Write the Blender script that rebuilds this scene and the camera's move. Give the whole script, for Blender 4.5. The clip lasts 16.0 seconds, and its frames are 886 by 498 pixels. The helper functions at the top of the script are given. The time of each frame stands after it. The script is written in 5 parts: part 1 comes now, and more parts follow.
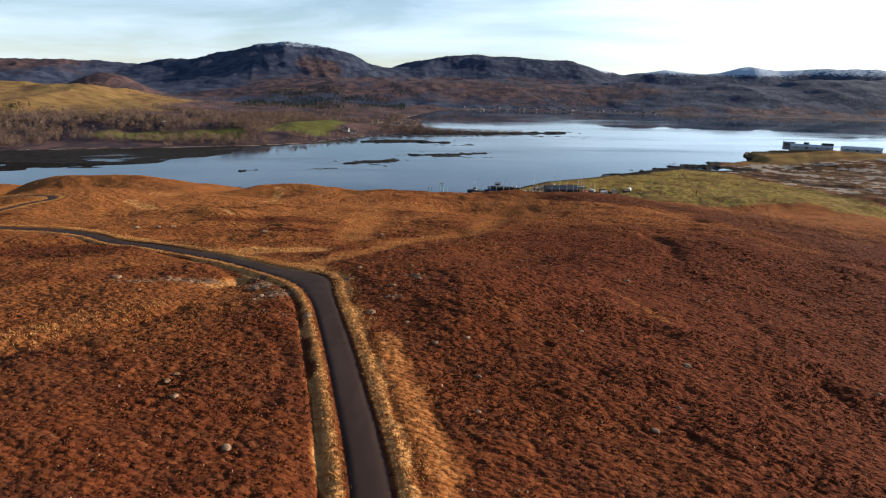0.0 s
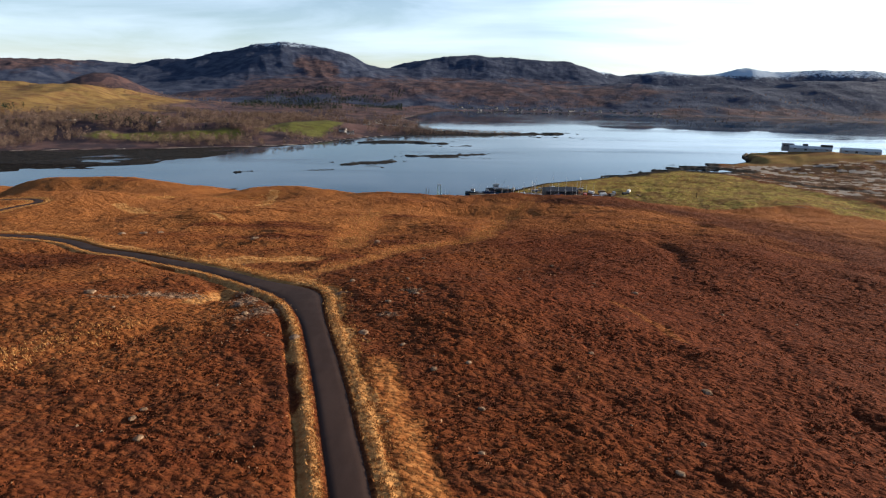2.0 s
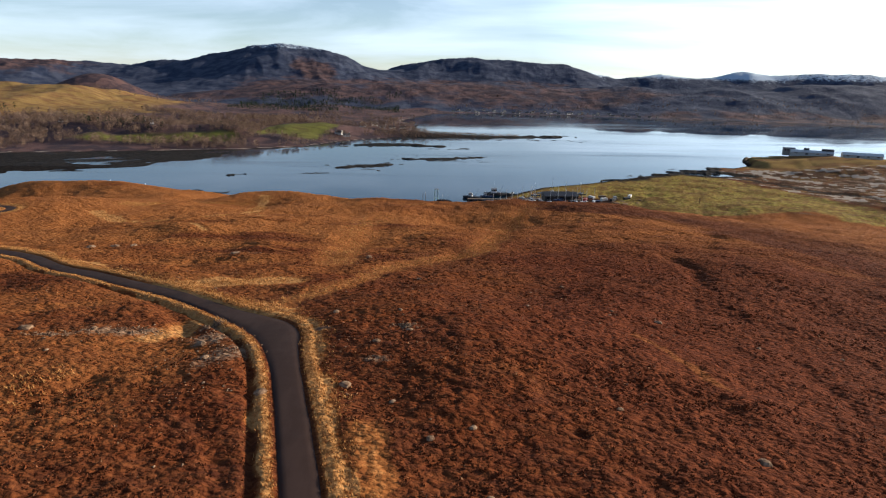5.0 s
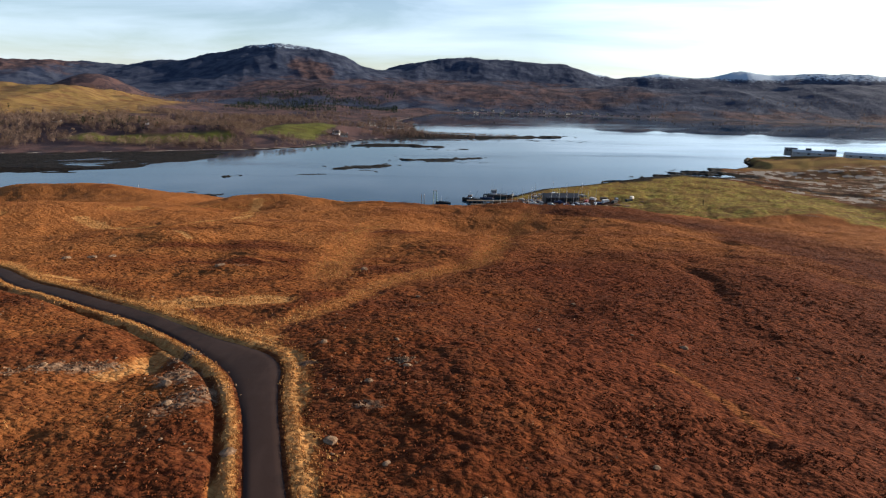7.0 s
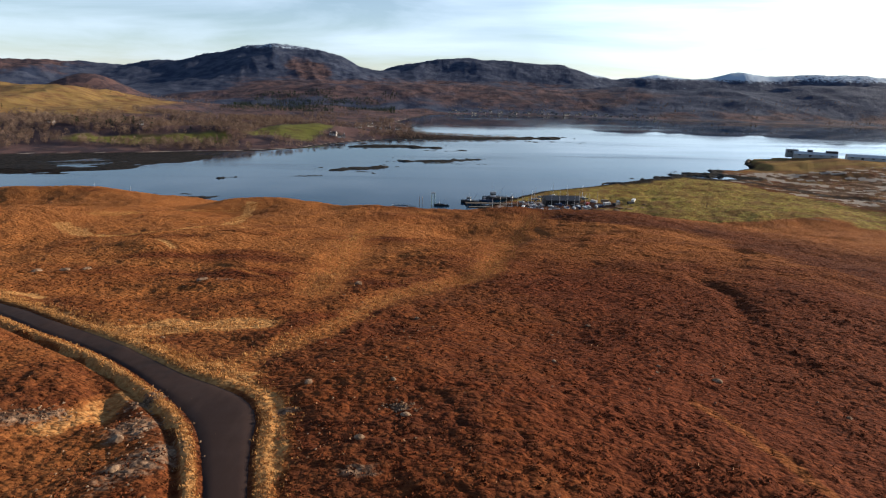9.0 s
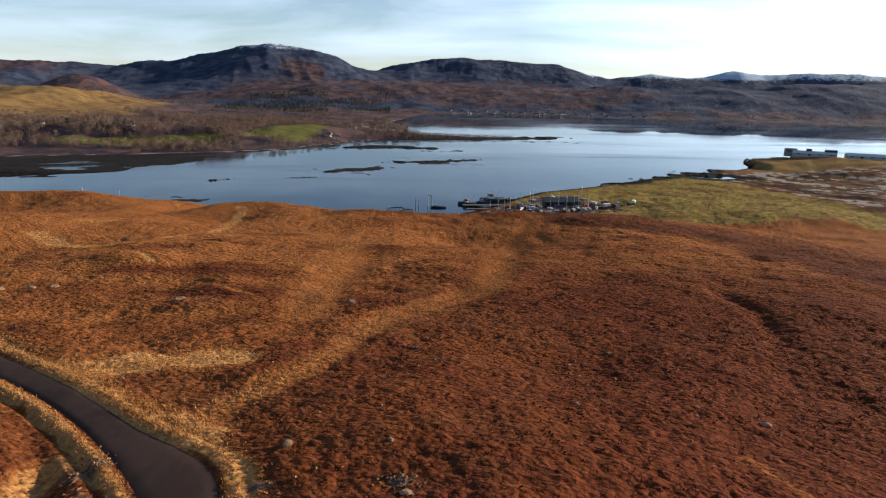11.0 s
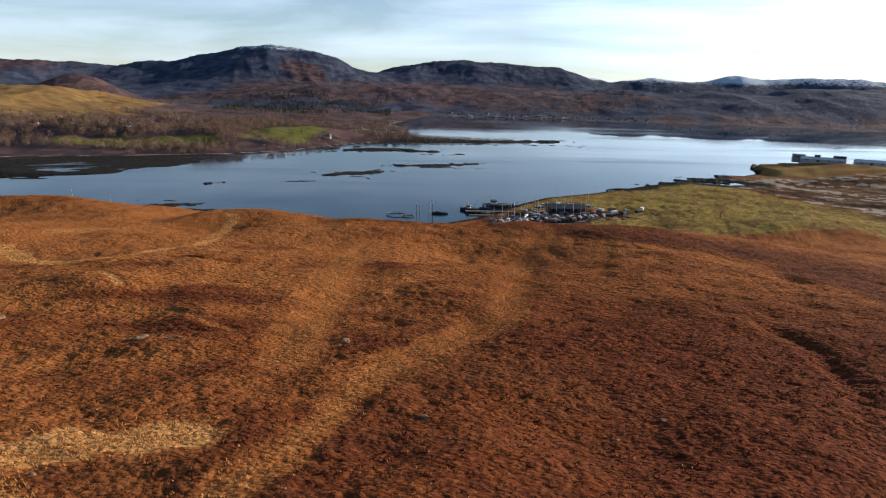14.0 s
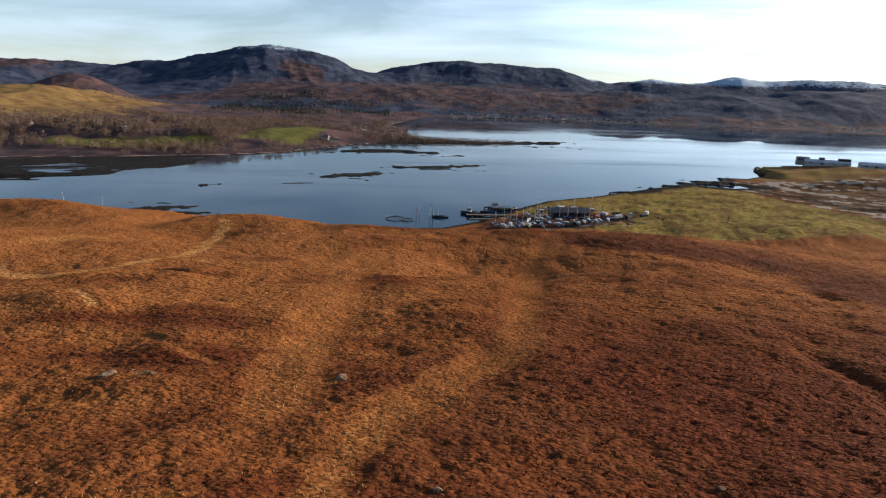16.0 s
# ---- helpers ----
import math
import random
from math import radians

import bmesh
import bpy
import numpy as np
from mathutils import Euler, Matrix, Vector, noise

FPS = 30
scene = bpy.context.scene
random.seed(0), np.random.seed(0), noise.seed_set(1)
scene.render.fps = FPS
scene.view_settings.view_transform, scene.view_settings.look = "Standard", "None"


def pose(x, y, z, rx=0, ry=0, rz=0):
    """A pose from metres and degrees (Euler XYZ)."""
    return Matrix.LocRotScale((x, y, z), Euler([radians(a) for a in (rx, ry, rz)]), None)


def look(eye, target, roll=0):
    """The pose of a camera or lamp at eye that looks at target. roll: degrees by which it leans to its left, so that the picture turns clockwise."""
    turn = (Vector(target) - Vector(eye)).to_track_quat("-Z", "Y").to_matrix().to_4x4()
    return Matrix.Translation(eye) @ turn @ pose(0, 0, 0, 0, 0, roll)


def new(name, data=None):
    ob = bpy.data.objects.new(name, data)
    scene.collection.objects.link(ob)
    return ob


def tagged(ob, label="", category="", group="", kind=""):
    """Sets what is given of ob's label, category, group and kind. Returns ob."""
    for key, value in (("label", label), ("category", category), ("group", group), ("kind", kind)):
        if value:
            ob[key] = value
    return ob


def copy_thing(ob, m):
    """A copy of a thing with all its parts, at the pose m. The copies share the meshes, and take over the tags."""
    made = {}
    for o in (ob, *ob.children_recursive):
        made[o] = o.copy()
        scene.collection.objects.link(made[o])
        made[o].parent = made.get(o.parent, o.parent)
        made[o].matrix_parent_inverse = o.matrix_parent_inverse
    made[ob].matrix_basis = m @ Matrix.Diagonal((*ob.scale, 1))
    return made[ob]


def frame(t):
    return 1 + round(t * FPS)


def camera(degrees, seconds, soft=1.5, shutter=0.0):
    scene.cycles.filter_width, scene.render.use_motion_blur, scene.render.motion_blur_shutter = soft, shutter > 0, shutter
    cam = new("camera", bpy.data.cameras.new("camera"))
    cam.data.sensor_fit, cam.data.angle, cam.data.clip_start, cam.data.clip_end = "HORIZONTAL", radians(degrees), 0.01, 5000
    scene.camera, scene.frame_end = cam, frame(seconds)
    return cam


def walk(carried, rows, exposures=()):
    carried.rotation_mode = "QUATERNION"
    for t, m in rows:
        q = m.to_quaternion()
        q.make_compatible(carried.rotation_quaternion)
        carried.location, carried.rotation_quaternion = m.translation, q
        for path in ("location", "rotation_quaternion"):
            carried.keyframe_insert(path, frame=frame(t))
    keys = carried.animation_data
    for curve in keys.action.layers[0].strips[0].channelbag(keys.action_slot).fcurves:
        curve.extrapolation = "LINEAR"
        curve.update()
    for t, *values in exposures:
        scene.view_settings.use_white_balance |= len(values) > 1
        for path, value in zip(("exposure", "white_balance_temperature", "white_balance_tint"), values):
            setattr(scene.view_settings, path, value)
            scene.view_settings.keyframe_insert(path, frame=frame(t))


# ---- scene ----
cam = camera(74.0, 16.0, soft=1.2)
PATH = [
    (0, (0.171, 0.629, 105.344), (0.258, 2.544, 104.774), 1.1),
    (0.5, (0.183, 1.911, 105.33), (0.272, 3.826, 104.76), 1.1),
    (1, (0.21, 3.398, 105.307), (0.301, 5.312, 104.737), 1.1),
    (1.5, (0.214, 4.925, 105.302), (0.308, 6.84, 104.733), 1.2),
    (2, (0.24, 6.658, 105.316), (0.336, 8.573, 104.748), 1.2),
    (2.5, (0.303, 8.402, 105.267), (0.4, 10.317, 104.699), 1.2),
    (3, (0.394, 10.285, 105.215), (0.492, 12.201, 104.648), 1.2),
    (3.5, (0.407, 12.227, 105.175), (0.507, 14.143, 104.609), 1.2),
    (4, (0.466, 14.429, 105.144), (0.568, 16.345, 104.579), 1.3),
    (6.3, (0.661, 24.787, 104.729), (0.77, 26.705, 104.172), 1.5),
    (6.5, (0.645, 25.744, 104.736), (0.756, 27.66, 104.175), 1.4),
    (7, (0.633, 28.225, 104.706), (0.745, 30.142, 104.145), 1.4),
    (7.5, (0.606, 30.567, 104.62), (0.72, 32.483, 104.06), 1.4),
    (8, (0.582, 33.003, 104.565), (0.698, 34.919, 104.005), 1.4),
    (8.5, (0.561, 35.384, 104.483), (0.68, 37.3, 103.923), 1.5),
    (9, (0.517, 37.815, 104.378), (0.637, 39.732, 103.819), 1.5),
    (9.2, (0.511, 38.865, 104.366), (0.632, 40.782, 103.81), 1.6),
    (11.3, (0.214, 49.705, 104.078), (0.349, 51.62, 103.519), 1.3),
    (11.5, (0.196, 50.806, 104.063), (0.325, 52.723, 103.508), 1.6),
    (12, (0.07, 53.628, 104.019), (0.201, 55.546, 103.464), 1.6),
    (12.5, (-0.102, 56.393, 103.933), (0.03, 58.311, 103.38), 1.7),
    (13, (-0.212, 59.236, 103.847), (-0.077, 61.153, 103.294), 1.7),
    (13.5, (-0.342, 61.974, 103.755), (-0.206, 63.892, 103.202), 1.7),
    (14, (-0.481, 64.643, 103.696), (-0.345, 66.561, 103.144), 1.7),
    (14.5, (-0.672, 67.377, 103.653), (-0.534, 69.295, 103.101), 1.8),
    (15, (-0.851, 70.281, 103.636), (-0.711, 72.198, 103.085), 1.8),
    (15.5, (-1.107, 73.026, 103.604), (-0.966, 74.943, 103.053), 1.8),
    (16, (-1.385, 75.928, 103.607), (-1.243, 77.846, 103.057), 1.9),
]
walk(cam, [(t, look(eye, target, roll)) for t, eye, target, roll in PATH], exposures=[(0.0, 0.70, 6000, 9), (16.0, 0.56, 6000, 9)])


# ---- sky, sun and exposure ----
SUN_TURN, SUN_HIGH = 74, 15
world = bpy.data.worlds.new("world")
scene.world = world
world.use_nodes = True
wt = world.node_tree
wt.nodes.clear()
w_out, w_bg = wt.nodes.new("ShaderNodeOutputWorld"), wt.nodes.new("ShaderNodeBackground")
sky = wt.nodes.new("ShaderNodeTexSky")
sky.sky_type, sky.sun_disc = "NISHITA", False
sky.sun_elevation, sky.sun_rotation = radians(SUN_HIGH), radians(SUN_TURN)
sky.air_density, sky.dust_density, sky.ozone_density = 0.85, 0.1, 1.7
w_co, w_map = wt.nodes.new("ShaderNodeTexCoord"), wt.nodes.new("ShaderNodeMapping")
w_map.inputs["Scale"].default_value = (1.2, 1.2, 9.0)
w_map.inputs["Rotation"].default_value = (0.05, 0.08, 0.4)
w_noise, w_ramp, w_mix = wt.nodes.new("ShaderNodeTexNoise"), wt.nodes.new("ShaderNodeValToRGB"), wt.nodes.new("ShaderNodeMixRGB")
w_noise.inputs["Scale"].default_value, w_noise.inputs["Detail"].default_value, w_noise.inputs["Roughness"].default_value = 1.7, 7, 0.55
w_noise.inputs["Distortion"].default_value = 0.4
w_ramp.color_ramp.elements[0].position, w_ramp.color_ramp.elements[1].position = 0.42, 0.70
w_ramp.color_ramp.elements[0].color = (0.2, 0.2, 0.2, 1)
w_ramp.color_ramp.elements[1].color = (0.72, 0.72, 0.72, 1)
w_bg.inputs["Strength"].default_value = 0.075
wt.links.new(w_co.outputs["Generated"], w_map.inputs["Vector"])
wt.links.new(w_map.outputs["Vector"], w_noise.inputs["Vector"])
wt.links.new(w_noise.outputs["Fac"], w_ramp.inputs["Fac"])
# cloud thins out overhead and is brighter towards the sun
w_sep, w_thin, w_cut = wt.nodes.new("ShaderNodeSeparateXYZ"), wt.nodes.new("ShaderNodeMapRange"), wt.nodes.new("ShaderNodeMath")
w_thin.interpolation_type = "SMOOTHSTEP"
for k, v in zip(("From Min", "From Max", "To Min", "To Max"), (0.09, 0.34, 1.0, 0.12)):
    w_thin.inputs[k].default_value = v
w_cut.operation = "MULTIPLY"
w_dot, w_lift, w_lit = wt.nodes.new("ShaderNodeVectorMath"), wt.nodes.new("ShaderNodeMapRange"), wt.nodes.new("ShaderNodeVectorMath")
w_dot.operation, w_lit.operation = "DOT_PRODUCT", "SCALE"
w_dot.inputs[1].default_value = (math.sin(radians(SUN_TURN)) * math.cos(radians(SUN_HIGH)), math.cos(radians(SUN_TURN)) * math.cos(radians(SUN_HIGH)), math.sin(radians(SUN_HIGH)))
for k, v in zip(("From Min", "From Max", "To Min", "To Max"), (0.45, 1.0, 1.0, 3.2)):
    w_lift.inputs[k].default_value = v
w_lit.inputs[0].default_value = (8.8, 10.0, 11.4)
wt.links.new(w_co.outputs["Generated"], w_sep.inputs["Vector"])
wt.links.new(w_sep.outputs["Z"], w_thin.inputs["Value"])
wt.links.new(w_ramp.outputs["Color"], w_cut.inputs[0])
wt.links.new(w_thin.outputs["Result"], w_cut.inputs[1])
wt.links.new(w_co.outputs["Generated"], w_dot.inputs[0])
wt.links.new(w_dot.outputs["Value"], w_lift.inputs["Value"])
wt.links.new(w_lift.outputs["Result"], w_lit.inputs["Scale"])
wt.links.new(w_lit.outputs["Vector"], w_mix.inputs["Color2"])
wt.links.new(w_cut.outputs["Value"], w_mix.inputs["Fac"])
wt.links.new(sky.outputs["Color"], w_mix.inputs["Color1"])
wt.links.new(w_mix.outputs["Color"], w_bg.inputs["Color"])
wt.links.new(w_bg.outputs["Background"], w_out.inputs["Surface"])

sun = new("sun", bpy.data.lights.new("sun", "SUN"))
sun.data.energy, sun.data.angle, sun.data.color = 5.0, radians(0.55), (1.0, 0.83, 0.62)
sun.matrix_world = look((math.sin(radians(SUN_TURN)) * 900, math.cos(radians(SUN_TURN)) * 900, math.tan(radians(SUN_HIGH)) * 900), (0, 0, 0))


# ---- materials ----
class Nodes:
    """A short hand for a node material."""

    def __init__(self, name, rough_=0.85, metal=0.0):
        self.mat = bpy.data.materials.new(name)
        self.mat.use_nodes = True
        self.t = self.mat.node_tree
        self.p = self.t.nodes["Principled BSDF"]
        self.p.inputs["Specular IOR Level"].default_value = 0.12 if rough_ > 0.8 else 0.5
        self.p.inputs["Roughness"].default_value, self.p.inputs["Metallic"].default_value = rough_, metal
        self.pos = self.t.nodes.new("ShaderNodeNewGeometry").outputs["Position"]

    def put(self, socket, value):
        if isinstance(value, (int, float)):
            socket.default_value = value
        elif isinstance(value, tuple):
            socket.default_value = (*value, 1) if len(value) == 3 and len(socket.default_value) == 4 else value
        else:
            self.t.links.new(value, socket)

    def noise(self, size, detail=4, stretch=(1, 1, 1), roughness=0.55, turn=0, warp=0.0):
        m, n = self.t.nodes.new("ShaderNodeMapping"), self.t.nodes.new("ShaderNodeTexNoise")
        m.inputs["Scale"].default_value = [s / size for s in stretch]
        m.inputs["Rotation"].default_value[2] = radians(turn)
        n.inputs["Scale"].default_value, n.inputs["Detail"].default_value, n.inputs["Roughness"].default_value = 1, detail, roughness
        n.inputs["Distortion"].default_value = warp
        self.t.links.new(self.pos, m.inputs["Vector"])
        self.t.links.new(m.outputs["Vector"], n.inputs["Vector"])
        return n.outputs["Fac"]

    def cells(self, size, kind="F1", out="Distance", stretch=(1, 1, 1)):
        m, n = self.t.nodes.new("ShaderNodeMapping"), self.t.nodes.new("ShaderNodeTexVoronoi")
        m.inputs["Scale"].default_value = [s / size for s in stretch]
        n.feature = kind
        n.inputs["Scale"].default_value = 1
        self.t.links.new(self.pos, m.inputs["Vector"])
        self.t.links.new(m.outputs["Vector"], n.inputs["Vector"])
        return n.outputs[out]

    def step(self, fac, a, b):
        n = self.t.nodes.new("ShaderNodeMapRange")
        n.interpolation_type = "SMOOTHSTEP"
        n.inputs["From Min"].default_value, n.inputs["From Max"].default_value = a, b
        self.put(n.inputs["Value"], fac)
        return n.outputs["Result"]

    def span(self, fac, a, b, lo, hi):
        n = self.t.nodes.new("ShaderNodeMapRange")
        for k, v in zip(("From Min", "From Max", "To Min", "To Max"), (a, b, lo, hi)):
            n.inputs[k].default_value = v
        self.put(n.inputs["Value"], fac)
        return n.outputs["Result"]

    def mix(self, fac, a, b, blend="MIX"):
        n = self.t.nodes.new("ShaderNodeMixRGB")
        n.blend_type = blend
        for k, v in zip(("Fac", "Color1", "Color2"), (fac, a, b)):
            self.put(n.inputs[k], v)
        return n.outputs["Color"]

    def math(self, op, a, b=0.0):
        n = self.t.nodes.new("ShaderNodeMath")
        n.operation = op
        self.put(n.inputs[0], a), self.put(n.inputs[1], b)
        return n.outputs[0]

    def attribute(self, name):
        n, s = self.t.nodes.new("ShaderNodeAttribute"), self.t.nodes.new("ShaderNodeSeparateColor")
        n.attribute_name = name
        self.t.links.new(n.outputs["Color"], s.inputs["Color"])
        return s.outputs[0], s.outputs[1], s.outputs[2], n.outputs["Alpha"]

    def island(self):
        return self.t.nodes.new("ShaderNodeNewGeometry").outputs["Random Per Island"]

    def one(self):
        return self.t.nodes.new("ShaderNodeObjectInfo").outputs["Random"]

    def bump(self, height, depth, strength=1.0):
        n = self.t.nodes.new("ShaderNodeBump")
        n.inputs["Distance"].default_value, n.inputs["Strength"].default_value = depth, strength
        self.put(n.inputs["Height"], height)
        if self.p.inputs["Normal"].links:
            self.t.links.new(self.p.inputs["Normal"].links[0].from_socket, n.inputs["Normal"])
        self.t.links.new(n.outputs["Normal"], self.p.inputs["Normal"])

    def done(self, colour, roughness=None):
        self.put(self.p.inputs["Base Color"], colour)
        if roughness is not None:
            self.put(self.p.inputs["Roughness"], roughness)
        return self.mat


def painted(name, colour, rough_=0.5, metal=0.0, wear=0.25, size=0.8):
    """Plain paint or metal with dirt at two scales."""
    n = Nodes(name, rough_, metal)
    dirt = n.step(n.noise(size, 6), 0.45, 0.75)
    fine = n.noise(size * 0.12, 3)
    c = n.mix(n.math("MULTIPLY", dirt, wear), colour, tuple(0.45 * v + 0.03 for v in colour))
    c = n.mix(n.span(fine, 0.3, 0.7, 0, 0.18), c, tuple(0.7 * v for v in colour))
    n.bump(fine, 0.01, 0.3)
    return n.done(c, n.span(dirt, 0, 1, rough_, min(1, rough_ + 0.25)))


def ground_material():
    n = Nodes("moorland", 1.0)
    gold, green, rock, gravel = n.attribute("cover_a")
    mud_and_shade, snow_and_haze, red, ling = n.attribute("cover_b")
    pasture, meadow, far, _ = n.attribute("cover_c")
    n.put(n.p.inputs["Specular IOR Level"], n.span(far, 0, 1, 0.03, 0.12))
    patch, clump, fine, speck = n.noise(14, 4), n.noise(0.62, 4, (0.8, 1.25, 1), warp=0.4), n.noise(0.22, 3), n.noise(0.4, 2)
    heath = n.mix(n.step(clump, 0.34, 0.68), (0.084, 0.0222, 0.0095), (0.150, 0.0408, 0.0150))
    heath = n.mix(n.math("MULTIPLY", n.step(n.noise(3.4, 4, (0.6, 1.2, 1), warp=0.5), 0.48, 0.72), 0.3), heath, (0.070, 0.0210, 0.0095))
    heath = n.mix(n.math("MULTIPLY", n.step(patch, 0.42, 0.68), 0.5), heath, (0.125, 0.032, 0.0100))
    heath = n.mix(n.math("MULTIPLY", n.step(n.noise(31, 3), 0.5, 0.7), 0.3), heath, (0.080, 0.034, 0.019))
    heath = n.mix(n.math("MULTIPLY", n.step(n.noise(5.5, 5, (0.5, 1.2, 1), warp=0.8), 0.46, 0.62), 0.65), heath, (0.066, 0.0215, 0.0125))
    heath = n.mix(n.math("MULTIPLY", n.step(n.noise(1.3, 4, (0.45, 1.5, 1), warp=0.6), 0.52, 0.66), 0.5), heath, (0.18, 0.059, 0.0235))
    heath = n.mix(n.math("MULTIPLY", n.step(speck, 0.68, 0.77), 0.5), heath, (0.27, 0.135, 0.070))
    heath = n.mix(n.step(n.math("ADD", ling, n.span(n.noise(7, 4, (0.5, 1.2, 1), warp=0.6), 0, 1, -0.35, 0.35)), 0.15, 0.85), heath, n.mix(n.step(clump, 0.34, 0.68), (0.070, 0.0192, 0.0088), (0.152, 0.0420, 0.0178)))
    straw = n.mix(n.step(clump, 0.3, 0.7), (0.235, 0.080, 0.022), (0.37, 0.137, 0.041))
    straw = n.mix(n.span(fine, 0.3, 0.7, 0, 0.4), straw, (0.25, 0.090, 0.026))
    dry = n.mix(n.step(clump, 0.3, 0.7), (0.40, 0.185, 0.060), (0.58, 0.295, 0.102))
    straw = n.mix(n.step(n.math("ADD", gold, n.span(clump, 0, 1, -0.12, 0.12)), 0.78, 0.98), straw, dry)
    g = n.math("ADD", gold, n.span(clump, 0, 1, -0.2, 0.2))
    g = n.step(n.math("ADD", g, n.span(n.noise(6, 4, (0.45, 1.5, 1), warp=0.7), 0, 1, -0.2, 0.2)), 0.0, 1.0)
    c = n.mix(g, heath, straw)
    turf = n.mix(n.step(n.noise(9, 5, warp=1.0), 0.38, 0.62), (0.33, 0.255, 0.056), (0.265, 0.150, 0.042))
    turf = n.mix(n.math("MULTIPLY", n.step(n.noise(15, 5, (1, 0.8, 1), warp=1.2), 0.50, 0.60), 0.7), turf, (0.165, 0.078, 0.030))
    turf = n.mix(n.math("MULTIPLY", n.step(n.noise(2.5, 3), 0.42, 0.66), 0.75), turf, (0.115, 0.078, 0.027))
    c = n.mix(n.step(n.math("ADD", green, n.span(patch, 0, 1, -0.25, 0.25)), 0.3, 0.7), c, turf)
    stone = n.mix(n.step(n.noise(0.7, 5), 0.35, 0.65), (0.11, 0.058, 0.034), (0.30, 0.185, 0.115))
    c = n.mix(n.step(n.math("ADD", rock, n.span(clump, 0, 1, -0.4, 0.4)), 0.35, 0.6), c, stone)
    # the blue in the far hills' base colours is painted distance haze
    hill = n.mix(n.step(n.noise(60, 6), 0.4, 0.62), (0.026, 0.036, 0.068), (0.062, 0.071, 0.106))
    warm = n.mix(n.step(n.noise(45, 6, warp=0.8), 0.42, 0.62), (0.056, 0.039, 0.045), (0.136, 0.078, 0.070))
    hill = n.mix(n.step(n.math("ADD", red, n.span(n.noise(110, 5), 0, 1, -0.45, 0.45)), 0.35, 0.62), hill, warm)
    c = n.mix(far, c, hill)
    grass = n.mix(n.step(n.noise(40, 5, (1, 2.2, 1)), 0.4, 0.62), (0.29, 0.180, 0.058), (0.195, 0.100, 0.040))
    c = n.mix(n.step(n.math("ADD", pasture, n.span(n.noise(30, 4), 0, 1, -0.25, 0.25)), 0.3, 0.7), c, grass)
    lawn = n.mix(n.step(n.noise(22, 5, (1, 2, 1)), 0.4, 0.65), (0.150, 0.145, 0.032), (0.105, 0.088, 0.026))
    c = n.mix(meadow, c, lawn)
    c = n.mix(n.step(n.math("ADD", gravel, n.span(n.noise(4, 4), 0, 1, -0.3, 0.3)), 0.4, 0.6), c, n.mix(n.noise(1.5, 4), (0.22, 0.17, 0.13), (0.52, 0.44, 0.36)))
    # near-black silt of shore and yard, also mixed in as the scarp's shade
    silt_and_shade = n.mix(n.step(n.noise(5, 5), 0.4, 0.65), (0.011, 0.009, 0.008), (0.030, 0.023, 0.018))
    c = n.mix(mud_and_shade, c, silt_and_shade)
    c = n.mix(n.step(n.math("ADD", snow_and_haze, n.span(n.noise(22, 6, roughness=0.7), 0, 1, -0.5, 0.5)), 0.42, 0.60), c, (0.42, 0.50, 0.60))
    n.bump(n.math("MULTIPLY", n.noise(120, 9, roughness=0.6), far), 15, 1.0), n.bump(n.noise(2.7, 5, (0.65, 1.3, 1)), 0.35, 1.0), n.bump(n.math("SUBTRACT", 1.0, n.cells(0.85, stretch=(0.62, 1.15, 1))), 0.24, 1.0), n.bump(n.math("SUBTRACT", 1.0, n.cells(0.46, stretch=(0.7, 1.1, 1))), 0.20, 1.0), n.bump(clump, 0.10, 1.0), n.bump(fine, 0.10, 1.0)
    return n.done(c)


def water_material():
    n = Nodes("loch water", 0.05)
    n.p.inputs["IOR"].default_value = 1.333
    n_calm = 0.16
    wind = n.step(n.noise(170, 5, (0.25, 1.6, 1), warp=0.5), 0.42, 0.66)
    breeze = n.step(n.noise(90, 5, (0.10, 1.3, 1), warp=0.3), 0.50, 0.64)
    n.bump(n.noise(7, 3, (0.5, 1.4, 1)), 0.05, n_calm), n.bump(n.noise(0.9, 2, (0.6, 1.4, 1)), 0.006, n_calm)
    sep = n.t.nodes.new("ShaderNodeSeparateXYZ")
    n.t.links.new(n.pos, sep.inputs["Vector"])
    calm = n.span(n.step(sep.outputs["Y"], 950.0, 1300.0), 0, 1, 1.0, 0.6)
    return n.done(n.mix(wind, (0.006, 0.026, 0.055), (0.009, 0.034, 0.066)), n.math("ADD", n.math("MULTIPLY", n.span(wind, 0, 1, 0.03, 0.14), calm), n.math("MULTIPLY", breeze, 0.06)))


def asphalt_material():
    n = Nodes("worn asphalt", 0.85)
    c = n.mix(n.step(n.noise(2.2, 5, (1, 0.25, 1)), 0.4, 0.65), (0.034, 0.018, 0.0145), (0.052, 0.029, 0.0225))
    c = n.mix(n.span(n.noise(0.06, 2), 0.3, 0.7, 0, 0.5), c, (0.068, 0.044, 0.036))
    c = n.mix(n.math("MULTIPLY", n.step(n.noise(5, 4), 0.56, 0.7), 0.6), c, (0.020, 0.015, 0.015))
    n.bump(n.noise(0.05, 2), 0.006, 0.6)
    return n.done(c, n.span(n.noise(1.6, 4), 0.35, 0.65, 0.8, 0.95))


